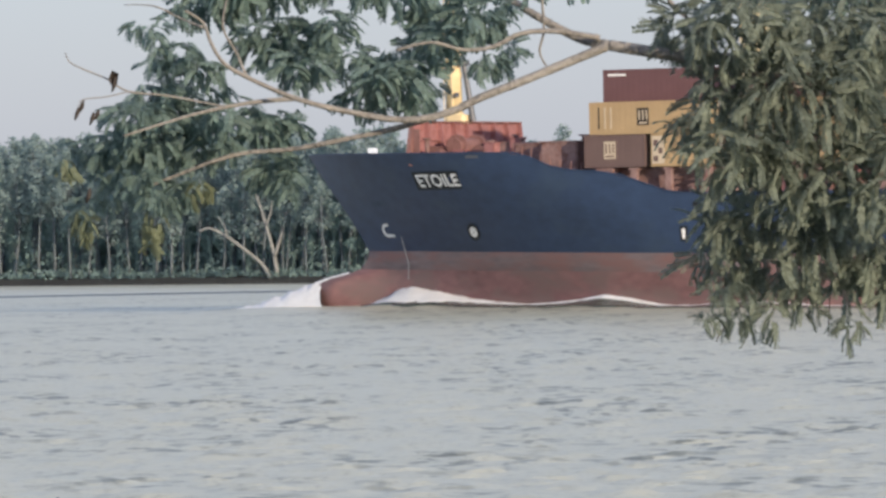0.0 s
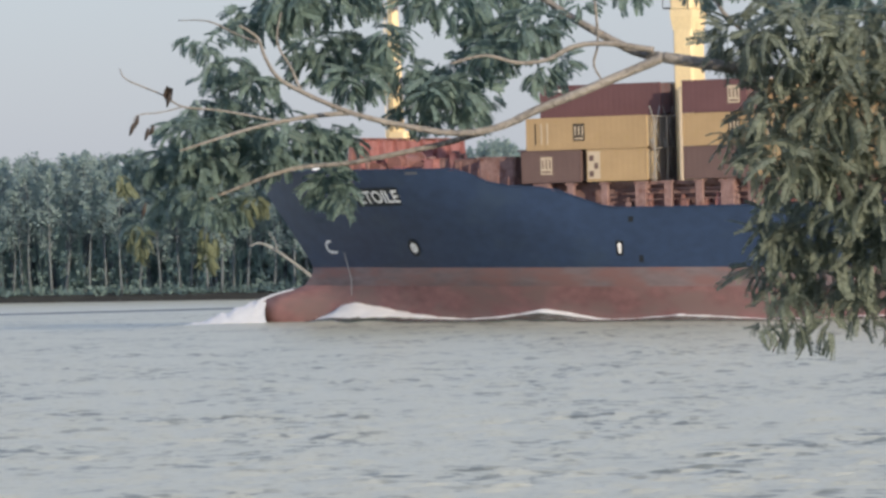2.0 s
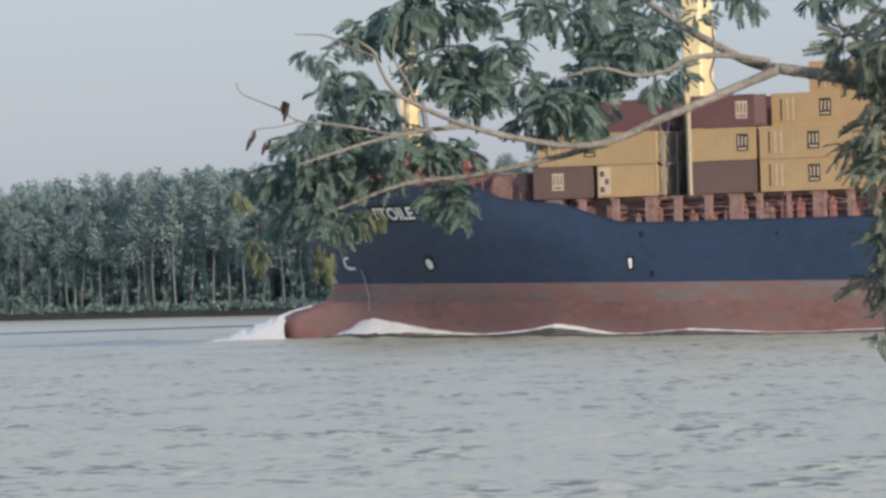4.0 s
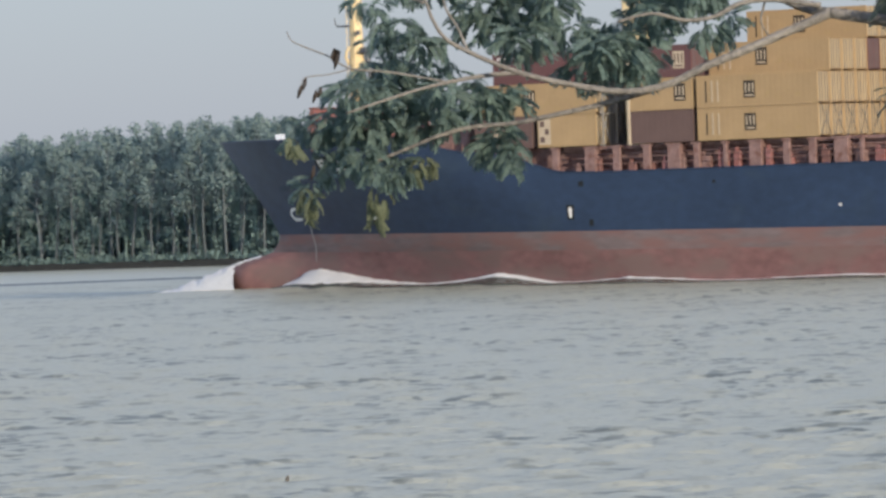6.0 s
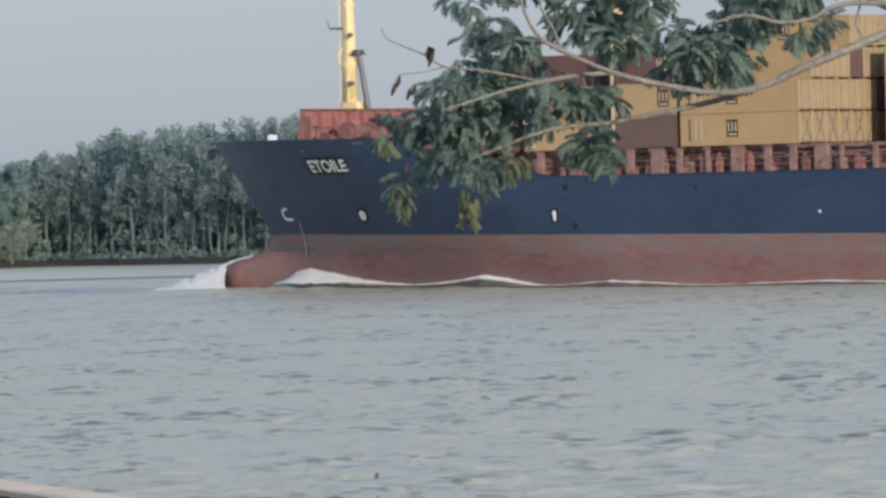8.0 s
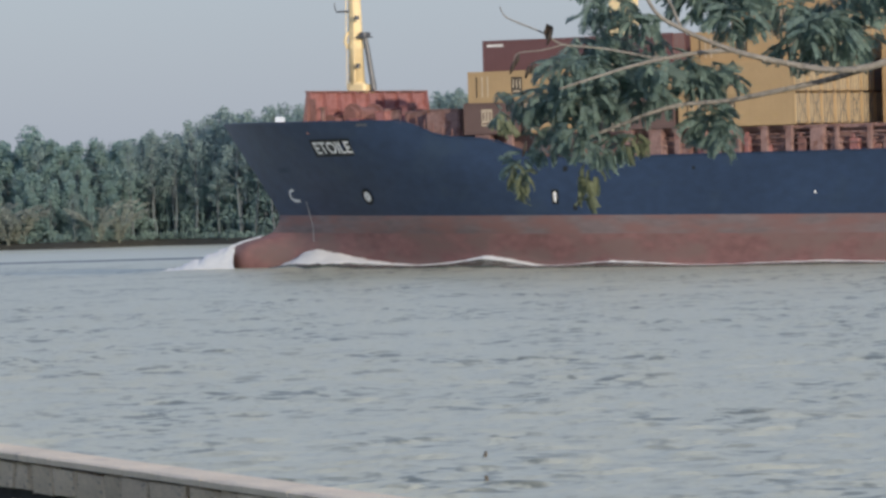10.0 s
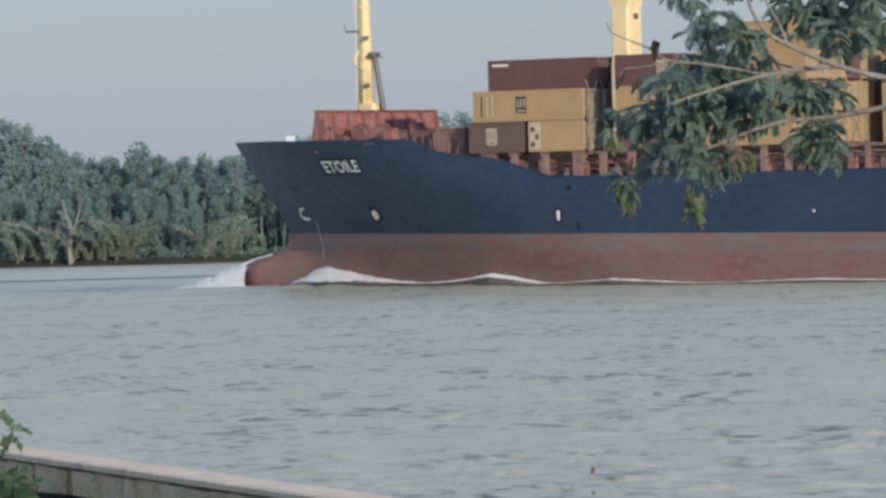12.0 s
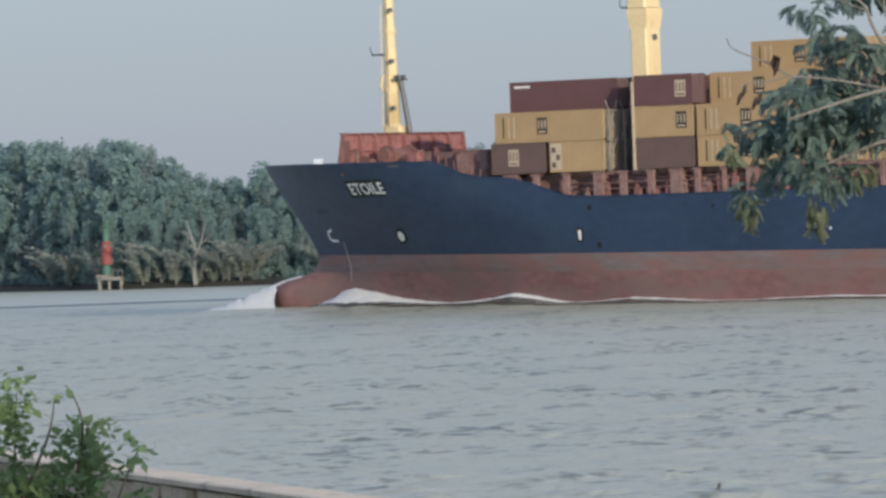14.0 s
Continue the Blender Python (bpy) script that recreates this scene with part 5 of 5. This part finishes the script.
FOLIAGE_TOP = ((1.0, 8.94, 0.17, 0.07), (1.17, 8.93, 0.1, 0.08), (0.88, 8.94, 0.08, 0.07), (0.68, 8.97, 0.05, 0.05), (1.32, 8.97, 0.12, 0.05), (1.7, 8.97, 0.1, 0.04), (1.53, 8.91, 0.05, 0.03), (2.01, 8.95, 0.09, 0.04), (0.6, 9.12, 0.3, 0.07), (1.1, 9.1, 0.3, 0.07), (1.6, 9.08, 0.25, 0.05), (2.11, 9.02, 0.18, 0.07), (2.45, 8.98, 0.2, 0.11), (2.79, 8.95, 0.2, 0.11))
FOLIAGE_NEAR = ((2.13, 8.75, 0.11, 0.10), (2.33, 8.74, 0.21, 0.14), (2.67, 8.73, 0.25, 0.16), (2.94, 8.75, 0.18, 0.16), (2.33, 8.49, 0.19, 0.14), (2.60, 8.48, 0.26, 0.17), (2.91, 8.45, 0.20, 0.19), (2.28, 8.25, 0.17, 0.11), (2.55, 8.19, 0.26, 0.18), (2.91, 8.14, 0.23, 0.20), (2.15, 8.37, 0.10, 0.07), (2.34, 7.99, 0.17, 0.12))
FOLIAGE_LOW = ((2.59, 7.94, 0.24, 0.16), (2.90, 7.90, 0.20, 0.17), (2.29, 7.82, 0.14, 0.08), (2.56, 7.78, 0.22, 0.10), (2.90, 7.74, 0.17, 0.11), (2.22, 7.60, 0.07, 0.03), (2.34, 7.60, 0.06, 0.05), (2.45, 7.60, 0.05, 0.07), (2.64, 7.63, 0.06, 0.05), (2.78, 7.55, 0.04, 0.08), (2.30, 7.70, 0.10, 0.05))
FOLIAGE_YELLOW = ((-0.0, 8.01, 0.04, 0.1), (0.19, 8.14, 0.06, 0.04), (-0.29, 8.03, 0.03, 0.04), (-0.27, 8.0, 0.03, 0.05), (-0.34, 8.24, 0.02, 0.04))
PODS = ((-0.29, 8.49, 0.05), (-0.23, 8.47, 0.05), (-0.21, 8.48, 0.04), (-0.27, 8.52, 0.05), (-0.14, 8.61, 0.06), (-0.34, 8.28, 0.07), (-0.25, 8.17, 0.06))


def frond_mesh(seed, length, pairs, leaflet):
    """A pinnate leaf: a drooping midrib with paired folded leaflets. It starts at the origin and runs along +x."""
    r = random.Random(seed)
    v, f = [], []
    curve = r.uniform(0.25, 0.6)
    rib = []
    for i in range(pairs + 2):
        s = i / (pairs + 1)
        rib.append(Vector((length * s * (1 - 0.12 * s), 0, -curve * length * s * s)))
    tv, tf = tube(rib, [0.0022 - 0.0012 * i / len(rib) for i in range(len(rib))], 3)
    v += tv
    f += tf
    for i in range(1, pairs + 2):
        p = rib[i]
        for sg in (-1, 1):
            ll = leaflet * (0.75 + 0.35 * math.sin(3.14 * i / (pairs + 2))) * r.uniform(0.85, 1.1)
            d = Vector((0.55 + r.uniform(-.15, .15), sg * 1.0, -0.45 + r.uniform(-.35, .2))).normalized()
            w = d.cross(Vector((0, 0, 1))).normalized() * ll * 0.23
            fold = Vector((0, 0, -ll * 0.06))
            k = len(v)
            v += [tuple(p), tuple(p + d * ll * 0.4 + w + fold), tuple(p + d * ll * 0.8 + w * 0.8 + fold), tuple(p + d * ll), tuple(p + d * ll * 0.8 - w * 0.8 + fold), tuple(p + d * ll * 0.4 - w + fold), tuple(p + d * ll * 0.5)]
            f += [(k, k + 1, k + 6), (k + 1, k + 2, k + 6), (k + 2, k + 3, k + 6), (k + 3, k + 4, k + 6), (k + 4, k + 5, k + 6), (k + 5, k, k + 6)]
    return v, f


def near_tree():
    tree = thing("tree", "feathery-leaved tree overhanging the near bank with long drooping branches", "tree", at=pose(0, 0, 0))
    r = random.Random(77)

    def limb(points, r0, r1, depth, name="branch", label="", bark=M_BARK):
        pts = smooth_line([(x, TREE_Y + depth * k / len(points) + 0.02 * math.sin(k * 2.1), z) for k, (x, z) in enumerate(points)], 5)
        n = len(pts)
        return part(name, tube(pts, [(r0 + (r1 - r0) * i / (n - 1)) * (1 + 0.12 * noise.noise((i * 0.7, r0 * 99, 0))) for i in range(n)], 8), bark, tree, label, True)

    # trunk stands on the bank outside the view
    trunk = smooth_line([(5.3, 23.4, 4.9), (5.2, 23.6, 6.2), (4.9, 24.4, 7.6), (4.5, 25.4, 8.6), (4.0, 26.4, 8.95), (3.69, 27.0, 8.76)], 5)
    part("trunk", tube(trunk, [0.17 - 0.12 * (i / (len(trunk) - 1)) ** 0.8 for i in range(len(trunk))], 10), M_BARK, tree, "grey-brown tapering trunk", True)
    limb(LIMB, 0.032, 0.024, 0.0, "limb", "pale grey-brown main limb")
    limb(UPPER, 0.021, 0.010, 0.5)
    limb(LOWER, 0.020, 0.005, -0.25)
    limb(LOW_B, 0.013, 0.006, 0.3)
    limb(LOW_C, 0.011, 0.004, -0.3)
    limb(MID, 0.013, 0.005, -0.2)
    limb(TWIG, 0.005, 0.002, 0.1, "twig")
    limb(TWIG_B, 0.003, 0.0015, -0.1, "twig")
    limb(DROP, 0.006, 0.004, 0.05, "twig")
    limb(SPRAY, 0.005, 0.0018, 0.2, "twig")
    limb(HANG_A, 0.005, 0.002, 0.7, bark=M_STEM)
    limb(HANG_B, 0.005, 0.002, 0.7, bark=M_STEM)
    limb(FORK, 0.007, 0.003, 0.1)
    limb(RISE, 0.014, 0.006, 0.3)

    def fronds(clusters, density, size, droop, near=0.0, stray=0.9):
        """Leaves gathered in hanging pads: each springs from inside its pad and droops outwards, so the pads close up and keep clear edges."""
        out = []
        for cx, cz, rx, rz in clusters:
            n = int(density * (rx + 0.02) * (rz + 0.02) * 3.14 / 0.01)
            depth = r.uniform(0.0, 0.5) - near
            for _ in range(max(n, 4)):
                q, s = r.uniform(0, 6.28), 0.9 * math.sqrt(r.random())
                dx, dz = rx * s * math.cos(q), rz * s * math.sin(q)
                p = (cx + dx, TREE_Y + depth + r.uniform(-0.1, 0.22), cz + dz + 0.02)
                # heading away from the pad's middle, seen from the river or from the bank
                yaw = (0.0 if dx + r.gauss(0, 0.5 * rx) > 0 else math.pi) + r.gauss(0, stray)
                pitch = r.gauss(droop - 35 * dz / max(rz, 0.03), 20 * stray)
                k = size * r.uniform(0.7, 1.2) * min(1.0, 0.55 + 4.5 * min(rx, rz))
                out.append(Matrix.Translation(p) @ Euler((r.gauss(0, 0.55), radians(pitch), yaw)).to_matrix().to_4x4() @ Matrix.Scale(k, 4))
        return out

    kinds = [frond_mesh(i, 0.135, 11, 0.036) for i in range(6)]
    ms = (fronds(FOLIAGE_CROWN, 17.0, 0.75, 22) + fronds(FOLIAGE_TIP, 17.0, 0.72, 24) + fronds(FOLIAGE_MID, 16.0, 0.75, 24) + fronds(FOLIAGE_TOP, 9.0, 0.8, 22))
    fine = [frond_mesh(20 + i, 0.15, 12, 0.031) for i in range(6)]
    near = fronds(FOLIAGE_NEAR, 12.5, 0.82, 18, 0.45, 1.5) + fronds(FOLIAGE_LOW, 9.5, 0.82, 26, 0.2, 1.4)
    r.shuffle(ms)
    shared = [mesh_from("frond", *k, M_LEAF) for k in kinds]
    for m in ms[:290]:
        ob = new("frond", r.choice(shared))
        ob.parent = tree
        ob.matrix_basis = m

    def leaf_mass(name, places, lib, material, label):
        v, f = [], []
        for m in places:
            kv, kf = r.choice(lib)
            k = len(v)
            v += [tuple(m @ Vector(q)) for q in kv]
            f += [tuple(i + k for i in q) for q in kf]
        tagged(part(name, (v, f), material, tree, label), kind="stuff")

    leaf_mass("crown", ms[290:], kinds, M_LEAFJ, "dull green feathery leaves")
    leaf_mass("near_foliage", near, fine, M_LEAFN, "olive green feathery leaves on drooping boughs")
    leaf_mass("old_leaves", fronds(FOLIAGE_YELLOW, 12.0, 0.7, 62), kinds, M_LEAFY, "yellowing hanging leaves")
    # a withered leaf curled at the joint of the outer twig
    wx, wz = -0.15, 8.61
    v = [(wx - 0.02, TREE_Y, wz - 0.01), (wx - 0.005, TREE_Y - 0.02, wz + 0.024), (wx + 0.022, TREE_Y, wz + 0.012), (wx + 0.015, TREE_Y - 0.02, wz - 0.03), (wx - 0.004, TREE_Y + 0.015, wz - 0.045), (wx, TREE_Y + 0.03, wz)]
    part("withered_leaf", (v, [(0, 1, 5), (1, 2, 5), (2, 3, 5), (3, 4, 5), (4, 0, 5)]), M_POD, tree, "dark withered leaf")
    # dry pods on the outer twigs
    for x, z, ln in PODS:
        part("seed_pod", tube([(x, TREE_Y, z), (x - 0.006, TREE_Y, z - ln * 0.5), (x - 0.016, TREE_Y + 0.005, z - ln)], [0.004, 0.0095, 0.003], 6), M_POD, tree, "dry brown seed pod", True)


near_tree()


def bush():
    """Leafy bush on the landward side of the wall."""
    b = thing("bush", "bright green leafy bush growing against the river wall", "bush", at=pose(0, 0, 0))
    r = random.Random(13)
    Y = 36.0
    stems = (((-4.35, 5.2), (-4.36, 6.3), (-4.32, 7.2)), ((-4.2, 5.2), (-4.05, 6.4), (-3.94, 7.02)), ((-4.1, 5.2), (-3.85, 6.4), (-3.68, 6.86)), ((-4.5, 5.2), (-4.6, 6.5), (-4.7, 7.25)), ((-4.0, 5.2), (-3.75, 6.2), (-3.55, 6.55)), ((-4.0, 6.7), (-3.96, 7.0), (-4.02, 7.18)), ((-4.3, 6.6), (-4.15, 6.95), (-4.12, 7.14)))
    for s in stems:
        pts = smooth_line([(x, Y + 0.1 * i, z) for i, (x, z) in enumerate(s)], 5)
        part("stem", tube(pts, [0.011 - 0.008 * i / (len(pts) - 1) for i in range(len(pts))], 6), M_STEM, b, "", True)
    v, f = [], []
    spots = ((-4.36, 7.12, .16, .2, 90), (-4.42, 6.9, .2, .2, 110), (-3.95, 6.97, .13, .1, 55), (-4.02, 6.8, .16, .14, 70), (-3.88, 6.78, .14, .1, 60), (-3.66, 6.86, .06, .05, 12), (-4.2, 6.66, .3, .14, 170), (-3.85, 6.55, .3, .1, 130), (-4.4, 6.5, .3, .2, 200), (-3.95, 6.35, .5, .2, 220), (-4.62, 7.05, .16, .26, 110), (-4.12, 7.14, .03, .03, 3), (-4.03, 7.18, .03, .02, 2), (-3.72, 6.93, .04, .03, 4))
    for cx, cz, rx, rz, n in spots:
        for _ in range(int(n * 1.9)):
            q, s = r.uniform(0, 6.28), math.sqrt(r.random())
            p = Vector((cx + rx * s * math.cos(q), Y + 0.15 + r.uniform(-.25, .25), cz + rz * s * math.sin(q)))
            d = Vector((r.gauss(0, 1), r.gauss(0, 0.8), r.gauss(-0.1, 0.7))).normalized()
            w = d.cross(Vector((r.gauss(0, .4), r.gauss(0, .4), 1))).normalized()
            ln = r.uniform(0.045, 0.09)
            k = len(v)
            v += [tuple(p), tuple(p + d * ln * .5 + w * ln * .36), tuple(p + d * ln), tuple(p + d * ln * .5 - w * ln * .36)]
            f += [(k, k + 1, k + 2), (k, k + 2, k + 3)]
    tagged(part("leaves", (v, f), M_BUSH, b, "small bright green leaves"), kind="stuff")


bush()
river_wall()


def weeds():
    """Grass and weeds at the foot of the wall."""
    r = random.Random(17)
    v, f = [], []
    for _ in range(2600):
        p = Vector(wall_pt(r.uniform(-4, 26), 0.5 + abs(r.gauss(0, 0.35)), 5.25))
        h = r.uniform(0.12, 0.42)
        d = Vector((r.gauss(0, .12), r.gauss(0, .12), h))
        w = Vector((r.uniform(-1, 1), r.uniform(-1, 1), 0)).normalized() * 0.02
        k = len(v)
        v += [tuple(p - w), tuple(p + w), tuple(p + d * .6 + w * .8), tuple(p + d)]
        f += [(k, k + 1, k + 2), (k, k + 2, k + 3)]
    tagged(new("weeds", mesh_from("weeds", v, f, M_BUSH)), "green weeds at the foot of the river wall", "weeds", kind="stuff")


weeds()


def stakes():
    """Two old mooring stakes that stand in the shallows."""
    for x, y, top, lean in ((-3.1, 199.3, 0.18, 0.05), (-2.8, 183.3, 0.15, -0.04)):
        s = thing("stake", "dark wooden stake standing in the shallow water", "stake", "stakes in the shallows", at=pose(x, y, 0))
        pts = [(-lean * 4, 0, -1.4), (0, 0, 0.0), (lean * 0.6, 0, top * 0.6), (lean, 0, top)]
        part("shaft", tube(pts, [0.07, 0.06, 0.055, 0.04], 7), M_STAKE, s, "", True)


stakes()


# ---- what moves ----
def motions():
    ticks = [float(k) for k in range(15)]
    walk(ship, [(t, ship_pose(t)) for t in ticks])
    walk(wave, [(t, ship_pose(t)) for t in ticks])
    for ob, at in CARGO:
        walk(ob, [(t, ship_pose(t) @ at) for t in ticks])
    # ripples drift with wind and current
    walk(water, [(t, pose(-0.45 * t, -0.25 * t, 0)) for t in ticks])


motions()
